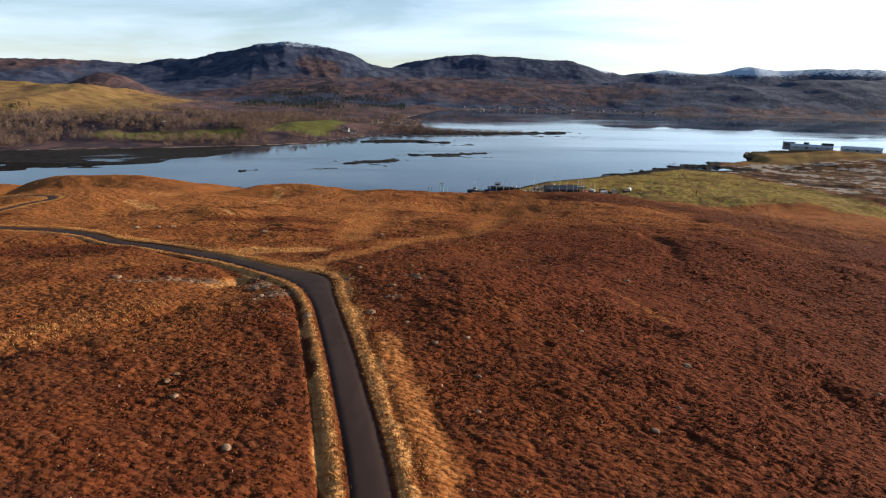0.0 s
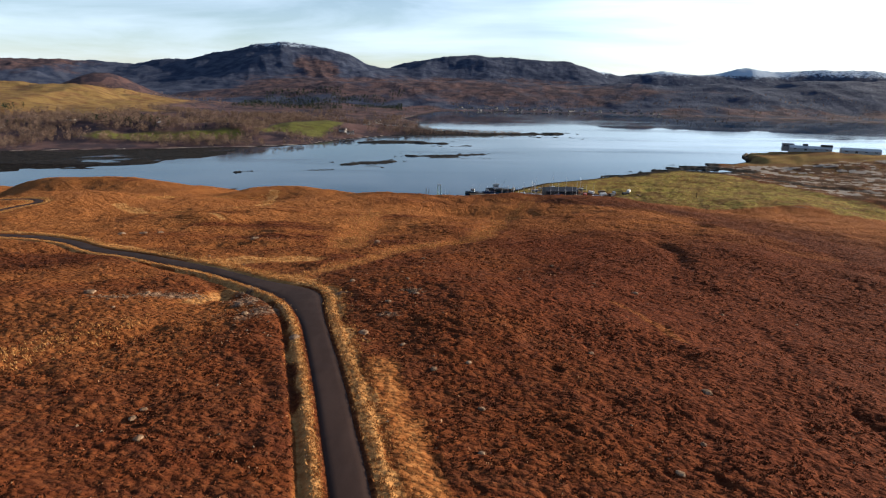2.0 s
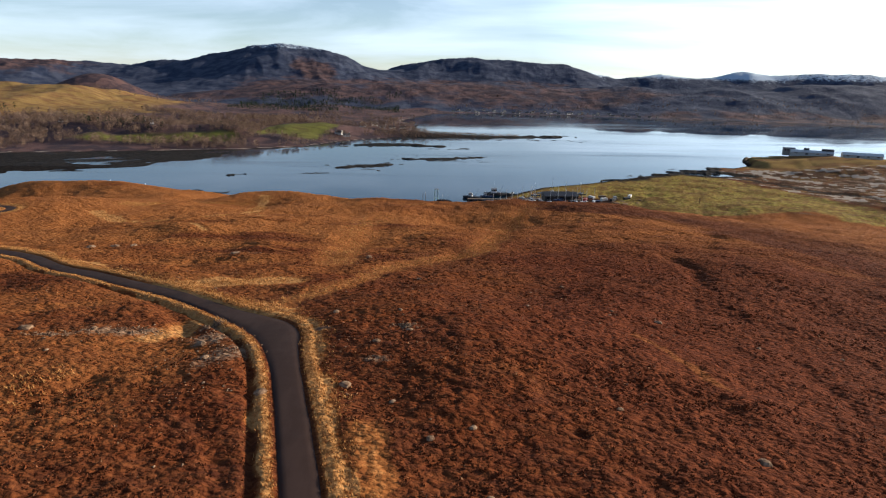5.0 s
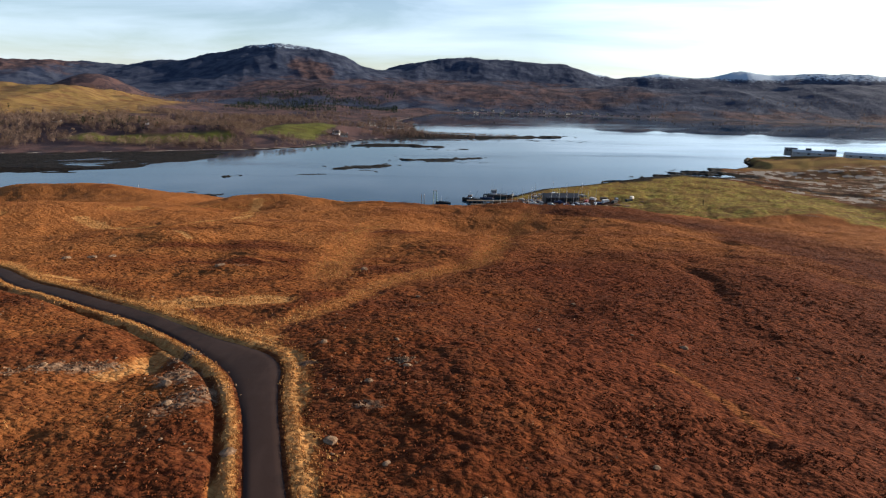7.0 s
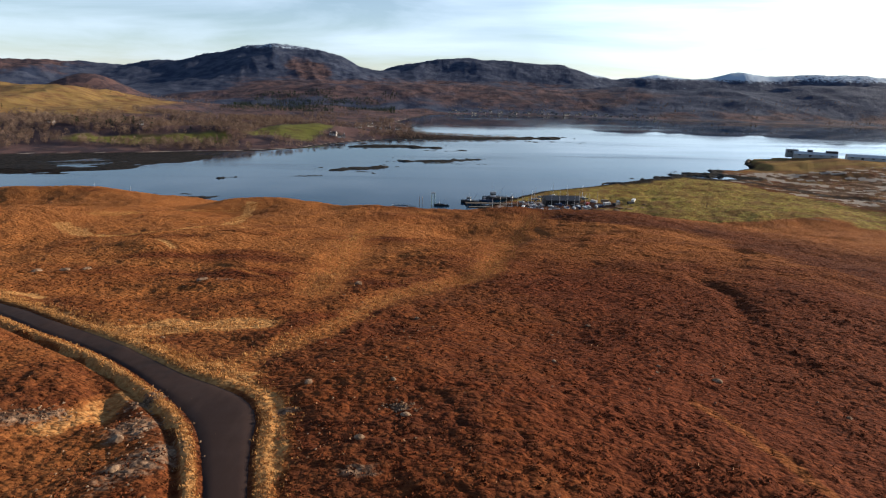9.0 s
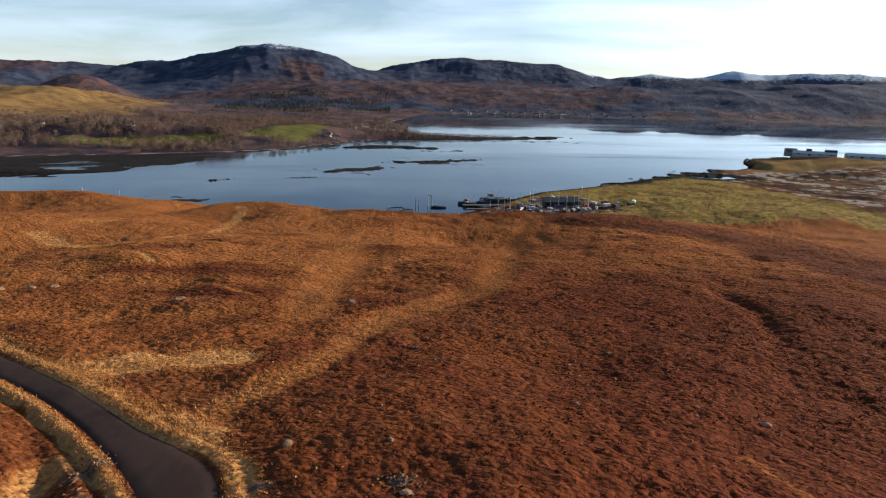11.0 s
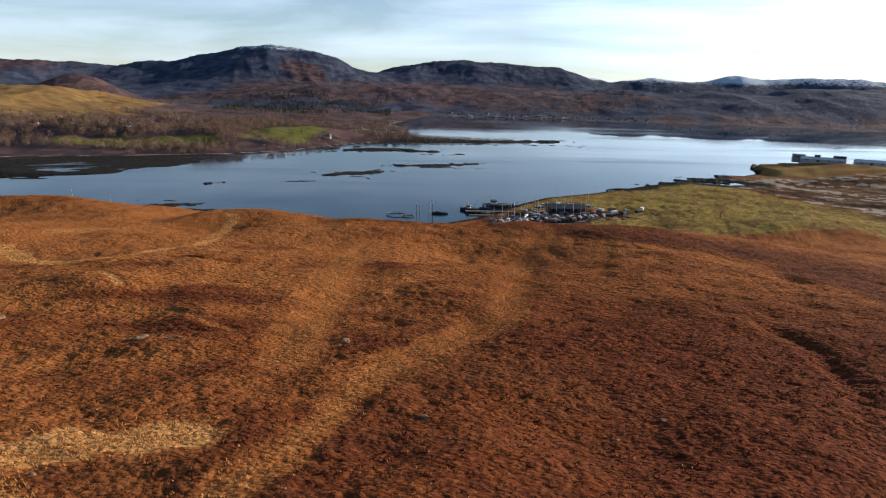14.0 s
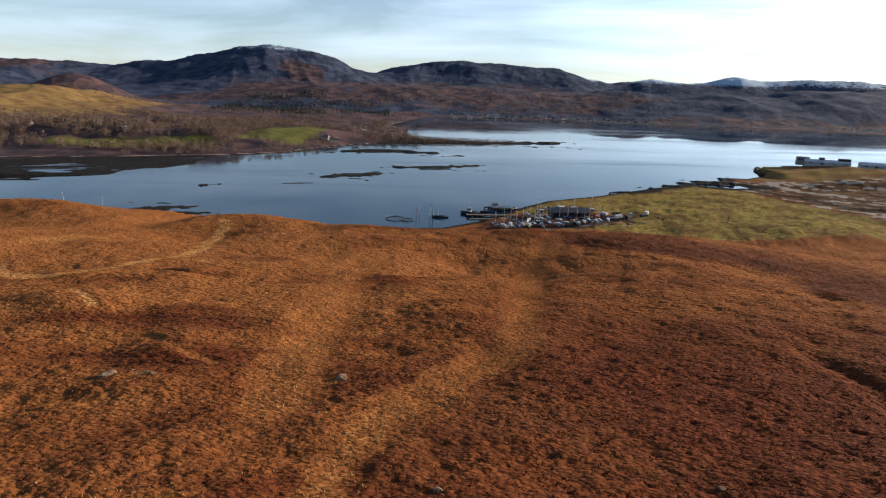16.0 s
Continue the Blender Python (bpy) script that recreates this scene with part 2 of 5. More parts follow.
def leafy(name, dark, light, pale=None, amount=0.12, stand=0):
    """Leaves or twigs that vary piece by piece or, with stand, from tree to tree."""
    n = Nodes(name, 0.9)
    i = n.island()
    c = n.mix(n.math("ADD", n.math("MULTIPLY", i, 0.3), n.span(n.noise(stand, 2), 0.3, 0.7, 0, 0.7)) if stand else i, dark, light)
    if pale:
        c = n.mix(n.step(n.math("FRACT", n.math("MULTIPLY", i, 7.31)), 1 - amount, 1 - amount + 0.02), c, pale)
    c = n.mix(n.step(n.noise(12, 3), 0.45, 0.65), c, dark)
    return n.done(c)


def rock_material(name, dark, light, size=0.6):
    n = Nodes(name, 0.9)
    c = n.mix(n.step(n.noise(size, 6), 0.35, 0.65), dark, light)
    c = n.mix(n.math("MULTIPLY", n.step(n.noise(size * 0.35, 4), 0.55, 0.7), 0.6), c, tuple(v * 0.45 for v in dark))
    n.bump(n.noise(size * 0.4, 5), 0.05, 0.6)
    return n.done(c)


def sheet_material(name, colour):
    """Ribbed metal sheet, weathered."""
    n = Nodes(name, 0.45, 0.2)
    w = n.t.nodes.new("ShaderNodeTexWave")
    w.inputs["Scale"].default_value = 1.6
    n.t.links.new(n.pos, w.inputs["Vector"])
    c = n.mix(n.math("MULTIPLY", n.step(n.noise(2.4, 5, (1, 1, 0.3)), 0.5, 0.7), 0.5), colour, tuple(0.55 * v for v in colour))
    n.bump(w.outputs["Fac"], 0.03, 0.5)
    return n.done(c)


GROUND, WATER, ASPHALT = ground_material(), water_material(), asphalt_material()
HEATHER = leafy("heather", (0.100, 0.029, 0.0105), (0.19, 0.055, 0.0178), (0.42, 0.23, 0.12), 0.05)
STRAW = leafy("dead grass", (0.36, 0.165, 0.050), (0.62, 0.33, 0.115))
TWIGS = leafy("bare twigs", (0.125, 0.080, 0.060), (0.330, 0.225, 0.155), stand=14)
NEEDLES = leafy("dark needles", (0.018, 0.030, 0.018), (0.058, 0.072, 0.038))
BARK = rock_material("birch bark", (0.10, 0.08, 0.07), (0.3, 0.27, 0.24), 0.3)
GRANITE = rock_material("pale lichened stone", (0.14, 0.080, 0.046), (0.34, 0.22, 0.135))
WEED = rock_material("wet weed-covered rock", (0.010, 0.009, 0.008), (0.034, 0.028, 0.022), 1.6)
CLIFF = rock_material("brown cliff rock", (0.09, 0.060, 0.040), (0.24, 0.165, 0.10), 4)
HULLGREY = painted("weathered pale gelcoat", (0.40, 0.40, 0.40), 0.4, 0, 0.5)
WHITE, OFFWHITE = painted("white gloss paint", (0.74, 0.74, 0.72), 0.3), painted("weathered white render", (0.74, 0.72, 0.68), 0.9)
NAVY, BLACK, GREY = painted("navy paint", (0.02, 0.035, 0.09), 0.35), painted("black tarred steel", (0.018, 0.018, 0.02), 0.6), painted("grey steel", (0.25, 0.26, 0.27), 0.5, 0.5)
REDP, TEAL, TIMBER = painted("red paint", (0.35, 0.03, 0.02), 0.4), painted("pale green paint", (0.35, 0.5, 0.45), 0.5), painted("weathered timber", (0.20, 0.15, 0.11), 0.85)
ALLOY, GLASS = painted("mast alloy", (0.62, 0.62, 0.62), 0.35, 0.6), painted("dark window glass", (0.02, 0.025, 0.03), 0.08, 0, 0.05)
SLATE, SHEET, DARKSHEET = rock_material("slate", (0.05, 0.05, 0.055), (0.12, 0.12, 0.125), 0.7), sheet_material("pale metal sheet", (0.58, 0.58, 0.58)), sheet_material("dark metal sheet", (0.035, 0.036, 0.04))
VILLAGE = painted("weathered grey render", (0.36, 0.33, 0.31), 0.9)
CANVAS = painted("blue boat cover", (0.04, 0.08, 0.2), 0.9)


# ---- mesh helpers ----
def mesh_of(name, verts, faces, mats, soft=False):
    """A mesh from arrays of places and of triangles or quads."""
    verts, faces = np.asarray(verts, np.float32), np.asarray(faces, np.int32)
    me, k = bpy.data.meshes.new(name), faces.shape[1]
    me.vertices.add(len(verts)), me.loops.add(faces.size), me.polygons.add(len(faces))
    me.vertices.foreach_set("co", verts.ravel())
    me.loops.foreach_set("vertex_index", faces.ravel())
    me.polygons.foreach_set("loop_start", np.arange(0, faces.size, k, dtype=np.int32))
    me.polygons.foreach_set("use_smooth", np.full(len(faces), soft))
    for m in mats if isinstance(mats, (list, tuple)) else [mats]:
        me.materials.append(m)
    me.update(calc_edges=True)
    me.validate()
    return me


def part(name, bm, material, parent, label="", soft=False):
    me = bpy.data.meshes.new(name)
    bmesh.ops.recalc_face_normals(bm, faces=bm.faces[:])
    bm.to_mesh(me)
    bm.free()
    me.materials.append(material)
    for p in me.polygons:
        p.use_smooth = soft
    ob = new(name, me)
    ob.parent = parent
    return tagged(ob, label)


def thing(name, m, label, category, group=""):
    ob = new(name)
    ob.empty_display_size = 0.5
    ob.matrix_basis = m
    return tagged(ob, label, category, group)


def box(bm, x0, x1, y0, y1, z0, z1, bevel=0.0):
    g = bmesh.ops.create_cube(bm, size=1, matrix=Matrix.LocRotScale(((x0 + x1) / 2, (y0 + y1) / 2, (z0 + z1) / 2), None, (x1 - x0, y1 - y0, z1 - z0)))
    if bevel:
        edges = list({e for v in g["verts"] for e in v.link_edges})
        bmesh.ops.bevel(bm, geom=edges, offset=bevel, segments=1, affect="EDGES")
    return bm


def boxed(*args):
    return box(bmesh.new(), *args)


def rod(bm, a, b, r0, r1=None, n=6):
    a, b = Vector(a), Vector(b)
    m = Matrix.Translation((a + b) / 2) @ (b - a).to_track_quat("Z", "Y").to_matrix().to_4x4()
    bmesh.ops.create_cone(bm, cap_ends=True, segments=n, radius1=r0, radius2=r0 if r1 is None else r1, depth=(b - a).length, matrix=m)
    return bm


def faces_of(points, faces):
    bm = bmesh.new()
    vs = [bm.verts.new(p) for p in points]
    for f in faces:
        bm.faces.new([vs[i] for i in f])
    return bm


# ---- lie of the land: heights in metres over the loch ----
def smooth(a, b, x):
    u = np.clip((x - a) / (b - a), 0, 1)
    return u * u * (3 - 2 * u)


def lattice(ix, iy, seed):
    h = (ix.astype(np.int64) * 374761393 + iy.astype(np.int64) * 668265263 + seed * 982451653) & 0x7FFFFFFF
    h = ((h ^ (h >> 13)) * 1274126177) & 0x7FFFFFFF
    return ((h ^ (h >> 16)) & 0xFFFF) / 65535.0


def rough(x, y, size, seed=0):
    """Smooth value noise, -1 to 1, with bumps of about that size."""
    x, y = np.asarray(x, float) / size + 1000.37, np.asarray(y, float) / size + 1000.71
    ix, iy = np.floor(x), np.floor(y)
    u, v = x - ix, y - iy
    u, v = u * u * u * (u * (u * 6 - 15) + 10), v * v * v * (v * (v * 6 - 15) + 10)
    a, b = lattice(ix, iy, seed), lattice(ix + 1, iy, seed)
    c, d = lattice(ix, iy + 1, seed), lattice(ix + 1, iy + 1, seed)
    return 2 * ((a * (1 - u) + b * u) * (1 - v) + (c * (1 - u) + d * u) * v) - 1


def layers(x, y, size, n, seed=0, ridged=False):
    total, amp = 0, 1.0
    for k in range(n):
        w = rough(x, y, size, seed + 17 * k)
        total = total + amp * ((1 - 2 * np.abs(w)) if ridged else w)
        size, amp = size * 0.48, amp * 0.5
        x, y = x * 0.8 - y * 0.6, x * 0.6 + y * 0.8
    return total


def bump(x, y, cx, cy, height, rx, ry=0, turn=0):
    c, s = math.cos(radians(turn)), math.sin(radians(turn))
    u, v = (x - cx) * c + (y - cy) * s, (y - cy) * c - (x - cx) * s
    return height * np.exp(-(u / rx) ** 2 - (v / (ry or rx)) ** 2)


def along(x, y, line):
    """Distance from a polyline, the side (positive to its right) and how far along it."""
    line = np.asarray(line, float)
    best, side, far, gone = np.full(np.shape(x), 1e9), np.zeros(np.shape(x)), np.zeros(np.shape(x)), 0.0
    for (ax, ay), (bx, by) in zip(line[:-1, :2], line[1:, :2]):
        dx, dy = bx - ax, by - ay
        n = math.hypot(dx, dy)
        u = np.clip(((x - ax) * dx + (y - ay) * dy) / (n * n), 0, 1)
        d = np.hypot(x - ax - u * dx, y - ay - u * dy)
        near = d < best
        best = np.where(near, d, best)
        side = np.where(near, (x - ax) * dy - (y - ay) * dx, side)
        far = np.where(near, gone + u * n, far)
        gone += n
    return best, np.sign(side), far


def spline(points, step):
    """A smooth line through the points, at about that step."""
    p = np.asarray(points, float)
    p = np.vstack([2 * p[0] - p[1], p, 2 * p[-1] - p[-2]])
    out = []
    for i in range(1, len(p) - 2):
        n = max(2, int(np.linalg.norm(p[i + 1] - p[i]) / step))
        for t in np.arange(n) / n:
            a, b, c, d = p[i - 1], p[i], p[i + 1], p[i + 2]
            out.append(0.5 * (2 * b + (c - a) * t + (2 * a - 5 * b + 4 * c - d) * t * t + (3 * b - a - 3 * c + d) * t ** 3))
    return np.array(out + [p[-2]])


# The loch's edge, anticlockwise: the near shore from west to east, the far shore back.
NEAR_SHORE = [(-2600, 420), (-700, 530), (-400, 545), (-330, 540), (-275, 530), (-235, 517), (-200, 512), (-150, 514), (-107, 515), (-89, 506), (-64, 499), (0, 488), (30, 491), (58, 512), (110, 574), (135, 600), (190, 628),
              (255, 672), (315, 712), (340, 700), (362, 690), (388, 694), (372, 728), (386, 768), (420, 762), (452, 785), (472, 836), (500, 868), (570, 876), (800, 830), (2600, 640)]
FAR_SHORE = [(2600, 1350), (1900, 1520), (1200, 1640), (940, 1750), (605, 1775), (451, 1840), (191, 1856), (60, 1800), (20, 1660), (-30, 1480), (10, 1360),
             (0, 1260), (30, 1180), (130, 1150), (284, 1150), (130, 1092), (-40, 1068), (-113, 1000), (-163, 912), (-244, 866), (-343, 836), (-445, 811),
             (-530, 785), (-900, 720), (-2600, 640)]
LOCH = NEAR_SHORE + FAR_SHORE


def inland(x, y):
    """Distance from the loch's edge: positive on land."""
    d = np.full(np.shape(x), 1e9)
    wet = np.zeros(np.shape(x), bool)
    for (ax, ay), (bx, by) in zip(LOCH, LOCH[1:] + LOCH[:1]):
        dx, dy = bx - ax, by - ay
        u = np.clip(((x - ax) * dx + (y - ay) * dy) / (dx * dx + dy * dy), 0, 1)
        d = np.minimum(d, np.hypot(x - ax - u * dx, y - ay - u * dy))
        cross = (ay > y) != (by > y)
        wet ^= cross & (x < ax + (y - ay) * dx / (dy if dy else 1e-9))
    return np.where(wet, -d, d)


def domes(x, y, size, seed):
    """Packed cushions: 1 in the middle of each cell, 0 at its edge."""
    x, y = x / size + 1000.3, y / size + 1000.6
    ix, iy = np.floor(x), np.floor(y)
    best = np.full(np.shape(x), 9.0)
    for i in (-1, 0, 1):
        for j in (-1, 0, 1):
            px, py = ix + i + lattice(ix + i, iy + j, seed), iy + j + lattice(ix + i, iy + j, seed + 1)
            best = np.minimum(best, (x - px) ** 2 + (y - py) ** 2)
    return np.clip(1 - 2.0 * best, 0, 1)


def low_of(a, b, k):
    h = np.clip(0.5 + 0.5 * (b - a) / k, 0, 1)
    return b * (1 - h) + a * h - k * h * (1 - h)


def ridge(x, y, line, y0, wide, seed, rugged, size):
    """A chain of hills along the line y = y0, with the heights of line (x, z)."""
    xs, zs = zip(*line)
    y1 = y0 + 90 * rough(x, x * 0, 700, seed)
    n = layers(x, y, size, 5, seed, True)
    top = np.interp(x, xs, zs) + (6 * rough(x, y, 150, seed + 5) + 6 * layers(x, y, 90, 4, seed + 6)) * rugged
    v = (y - y1) / (wide * (1 + 0.25 * rough(x, y, 500, seed + 3)))
    return top * np.exp(-v * v) * (1 + 0.11 * rugged * (n - 1.2) * smooth(0.02, 0.35, np.abs(v)))


# ditches and scarps in the moor: line, depth, half-width
SCARP = [(88, 247), (96, 240), (101, 226), (100, 208), (104, 192)]
GULLIES = [([(54, 90), (52, 78), (50.5, 68), (49, 55), (47, 42)], 0.4, 1.5), ([(60, 168), (64, 163), (66, 157), (67, 150), (64, 140), (59, 129)], 0.85, 2.3),
           (SCARP, 0.8, 5.0), ([(-77, 200), (-71, 203), (-68, 209), (-61, 214), (-50, 209), (-42, 207)], 0.9, 1.3),
           ([(-20, 150), (-12, 178), (-8, 215)], 0.6, 5.0), ([(-60, 30), (-42, 52), (-30, 70)], 0.5, 2.0), ([(-46, 108.5), (-40, 103.5), (-34, 98.5), (-29, 91.5), (-26, 86)], 0.8, 1.7),
           ([(-18, 64), (-15, 60), (-13, 56), (-13, 46)], 0.35, 0.9), ([(-46, 139), (-41, 140), (-36, 139)], 0.3, 1.4), ([(-60, 120), (-46, 112), (-36, 106)], 0.4, 1.5),
           ([(-2, 136), (8, 152), (20, 170), (26, 195), (40, 240)], 0.5, 5.0), ([(-12, 160), (-6, 163), (-1, 161)], 0.7, 2.0), ([(-23, 124), (-17, 126), (-12, 125)], 0.6, 1.6)]


# broad swells of the moor: heights every 60 m, from x = -210 and y = 30
SWELLS = [
    [-0.3, -0.4, -0.4, -0.5, -1.4, -1.4, -1.5, -1.1, -0.8, -0.6],
    [-0.3, -0.5, -0.6, 0.6, 2.5, -3.5, -2.4, -1.3, -0.8, -0.6],
    [-0.1, -0.5, 0.5, -0.3, -1.6, 2.5, -1.3, -1.1, -0.8, -0.6],
    [0.3, -1.0, -1.9, 0.4, -0.9, -0.2, -0.6, -1.1, -0.7, -0.6],
    [2.0, 1.3, 0.8, -0.5, 0.1, 1.9, -0.5, -1.3, -0.7, -0.5],
    [2.5, 4.3, -1.2, -0.1, 3.0, 4.3, 0.1, -0.7, -0.4, -0.3],
    [-1.1, 1.0, -3.6, -1.2, 1.5, 2.2, 0.7, -0.0, -0.2, -0.2],
    [2.7, 3.6, 1.0, 0.2, 0.9, 1.1, 0.6, 0.2, -0.0, -0.1],
]


def land(x, y):
    x, y = np.asarray(x, float), np.asarray(y, float)
    sd = inland(x, y)
    near = y < 900 - 0.15 * np.abs(x)
    near &= ~((x < -100) & (y > 690)) & (y < np.interp(x, (-100, 0, 300, 500, 2600), (700, 800, 900, 980, 1000)))
    # the moor on this side
    u, v = np.clip(x, -260, 330) / 100, np.clip(y, -130, 470) / 100
    moor = (80.9 - 12.54 * u - 8.37 * v - 0.35 * u * u + 10.21 * u * v - 1.84 * v * v - 0.75 * u * u * v - 2.165 * u * v * v + 0.205 * v ** 3 + 0.51 * u ** 3)
    for j, row in enumerate(SWELLS):
        for i, high in enumerate(row):
            moor = moor + bump(x, y, 60 * i - 210, 60 * j + 30, high, 50)
    for b in MOOR_BUMPS:
        moor = moor + bump(x, y, *b)
    moor = moor + 1.1 * layers(x, y, 34, 3, 3) * smooth(20, 90, np.hypot(x, y - 40))
    for line, deep, wide in GULLIES:
        g, side, _ = along(x, y, line)
        moor = moor - deep * np.exp(-(g / wide) ** 2) * (1 + 0.4 * rough(x, y, 6, 4))
    d = np.maximum(sd, 0)
    s = np.interp(x, (-200, -60, 20, 90, 170, 235, 330), (0.20, 0.16, 0.10, 0.065, 0.05, 0.048, 0.05))
    q = np.interp(x, (-200, -60, 20, 90, 170, 235, 330), (0.0008, 0.0008, 0.00056, 0.00045, 0.00028, 0.00026, 0.00009))
    shore = 0.3 + s * d + q * d * d + 0.004 * np.maximum(d - 130, 0) ** 2 * smooth(200, 135, x) + 1.2 * layers(x, y, 26, 4, 8) * smooth(4, 60, d)
    shore = shore + bump(x, y, 556, 812, 2.5, 80, 42, -42) + bump(x, y, 600, 700, 4, 120, 60)
    shore = shore + 1.6 * smooth(0.2, 1.0, layers((x * 0.42 - y * 0.91) / 6, x * 0.91 + y * 0.42, 12, 2, 83)) * smooth(345, 385, x) * smooth(760, 690, y)
    shore = shore + 6.5 * smooth(1, 6, d + 3 * rough(x, y, 7, 19)) * smooth(446, 468, x) * smooth(730, 775, y)
    w = smooth(285, 430, y) * smooth(10, 110, x)
    z1 = low_of(moor, shore, 9) * (1 - w) + shore * w
    # the hills on the far side
    f = 0.3 + 2.2 * smooth(0, 30, d) + 0.012 * np.minimum(d, 900) + 4 * layers(x, y, 90, 4, 21) * smooth(15, 120, d)
    hills = 0
    for line, y0, wide, seed, rugged, size in RIDGES:
        hills = hills + np.maximum(ridge(x, y, line, y0, wide, seed, rugged, size), 0) ** 5
    for b in FAR_BUMPS:
        hills = hills + bump(x, y, *b) ** 5
    z2 = f + np.maximum(hills ** 0.2 - 13 * smooth(1200, 1400, y), 0) * smooth(0, 150, d)
    z = np.where(near, z1, z2)
    bed = np.maximum(-6, 0.3 + sd * 0.12)
    # tidal flats off the western shore, with runnels
    flats = smooth(-14, 14, np.interp(x, (-560, -395, -367, -338, -307, -267, -246, -238), (560, 632, 646, 672, 700, 736, 786, 856)) * -1 + y + 34 * layers(x * 0.4, y, 30, 3, 12)) * smooth(-230, -248, x)
    bed = np.where(y > 560, np.maximum(bed, (0.15 + 0.24 * layers((x * 0.94 + y * 0.34) * 0.16, y * 0.94 - x * 0.34, 11, 3, 14)) * flats - 0.4 * (1 - flats)), bed)
    return np.where(sd > 0, z, bed)


MOOR_BUMPS = [(27, 246, -5, 30), (-140, 228, 6, 50), (4, 84, 2.5, 20), (-64, 204, 3, 24), (-75, 338, 6.5, 36, 22), (-188, 374, 9, 36, 30), (-250, 372, 7, 30, 40), (-228, 396, 12, 30, 44), (-75, 350, -1.6, 30, 30), (-109, 346, -4.5, 15, 30), (-37, 144, 1.1, 10, 6), (-65, 183, 1.9, 12, 6),
              (-8, 168, -0.9, 16), (-80, 300, -3, 20), (150, 190, -3, 30), (-150, 246, 5, 36)]
RIDGES = [
    ([(-3000, 140), (-2370, 147), (-2120, 152), (-1809, 130), (-1682, 160), (-1509, 166), (-1225, 215), (-1010, 270), (-910, 279), (-780, 280), (-652, 270), (-438, 226),
      (-331, 172), (-222, 132), (0, 90), (300, 0), (3000, 0)], 4000, 620, 31, 1.0, 420),
    ([(-600, 0), (-222, 128), (-81, 175), (233, 229), (469, 241), (788, 221), (1069, 204), (1277, 132), (1500, 80), (1800, 0)], 4300, 560, 37, 0.7, 380),
    ([(900, 0), (1100, 110), (1226, 128), (1404, 115), (1521, 134), (1715, 160), (1836, 151), (1998, 138), (2117, 149), (2233, 179), (2311, 194), (2394, 184), (2518, 169),
      (2761, 184), (3173, 192), (3281, 178), (3600, 180)], 4150, 300, 41, 0.35, 260),
    ([(-900, 0), (-600, 40), (-420, 62), (-280, 76), (-100, 82), (60, 84), (200, 88), (351, 90), (459, 83), (611, 78), (830, 86), (1053, 84), (1119, 95), (1186, 100), (1256, 83), (1370, 86), (1458, 104), (1571, 112), (1733, 113), (2700, 106)],
     2350, 360, 43, 0.3, 300),
    ([(-2600, 90), (-1400, 74), (-899, 62), (-785, 61), (-744, 49), (-659, 35), (-585, 31), (-498, 19), (-384, 11), (-200, 8), (0, 4), (200, 0)], 1500, 430, 47, 0.5, 200),
]
FAR_BUMPS = [(-1000, 2000, 92, 150, 150), (-500, 2300, 45, 420, 160), (-60, 2500, 40, 400, 200), (-165, 1075, 18, 130, 90), (-430, 985, 20, 260, 60)]


# ---- the road ----
ROAD = spline([(2.5, -60), (1.5, -20), (-0.6, 10), (-2.5, 32), (-4.2, 41.5), (-5.9, 49.0), (-7.8, 57), (-10.2, 66.3), (-13.0, 76), (-17.2, 85.0), (-24.2, 93.6), (-31.7, 100.8),
               (-37.1, 105.3), (-42.6, 109.5), (-48.5, 113.8), (-57.0, 121.0), (-68.0, 130.0), (-80, 141.5), (-92, 149), (-104, 151), (-119, 153), (-134, 164), (-142, 181), (-141, 198), (-139, 210), (-135, 218), (-138, 224), (-151, 226), (-175, 221), (-230, 205)], 1.5)


def road_width(k):
    x, y = ROAD[k, :2]
    return 1.5 + 1.2 * math.exp(-((y - 85) / 6.5) ** 2) * (1 if x < -5 else 0)


ROAD_Z = land(ROAD[:, 0], ROAD[:, 1])
for _ in range(6):
    ROAD_Z = np.convolve(np.pad(ROAD_Z, 2, mode="edge"), np.ones(5) / 5, mode="valid")
ROAD_W = np.array([road_width(k) for k in range(len(ROAD))])
# the passing place widens the bend on its outer side
ROAD_SHIFT = (ROAD_W - 1.5) * 0.95


def road_near(x, y):
    """Distance from the road's middle, side, and the road's height and half width there."""
    d, side, far = np.full(np.shape(x), 1e6), np.ones(np.shape(x)), np.zeros(np.shape(x))
    m = (x > -260) & (x < 40) & (y > -80) & (y < 240)
    if m.any():
        d[m], side[m], far[m] = along(x[m], y[m], ROAD)
    gone = np.r_[0, np.cumsum(np.linalg.norm(np.diff(ROAD, axis=0), axis=1))]
    off = np.interp(far, gone, ROAD_SHIFT)
    return np.abs(d * side - off), np.sign(d * side - off), np.interp(far, gone, ROAD_Z), np.interp(far, gone, ROAD_W)


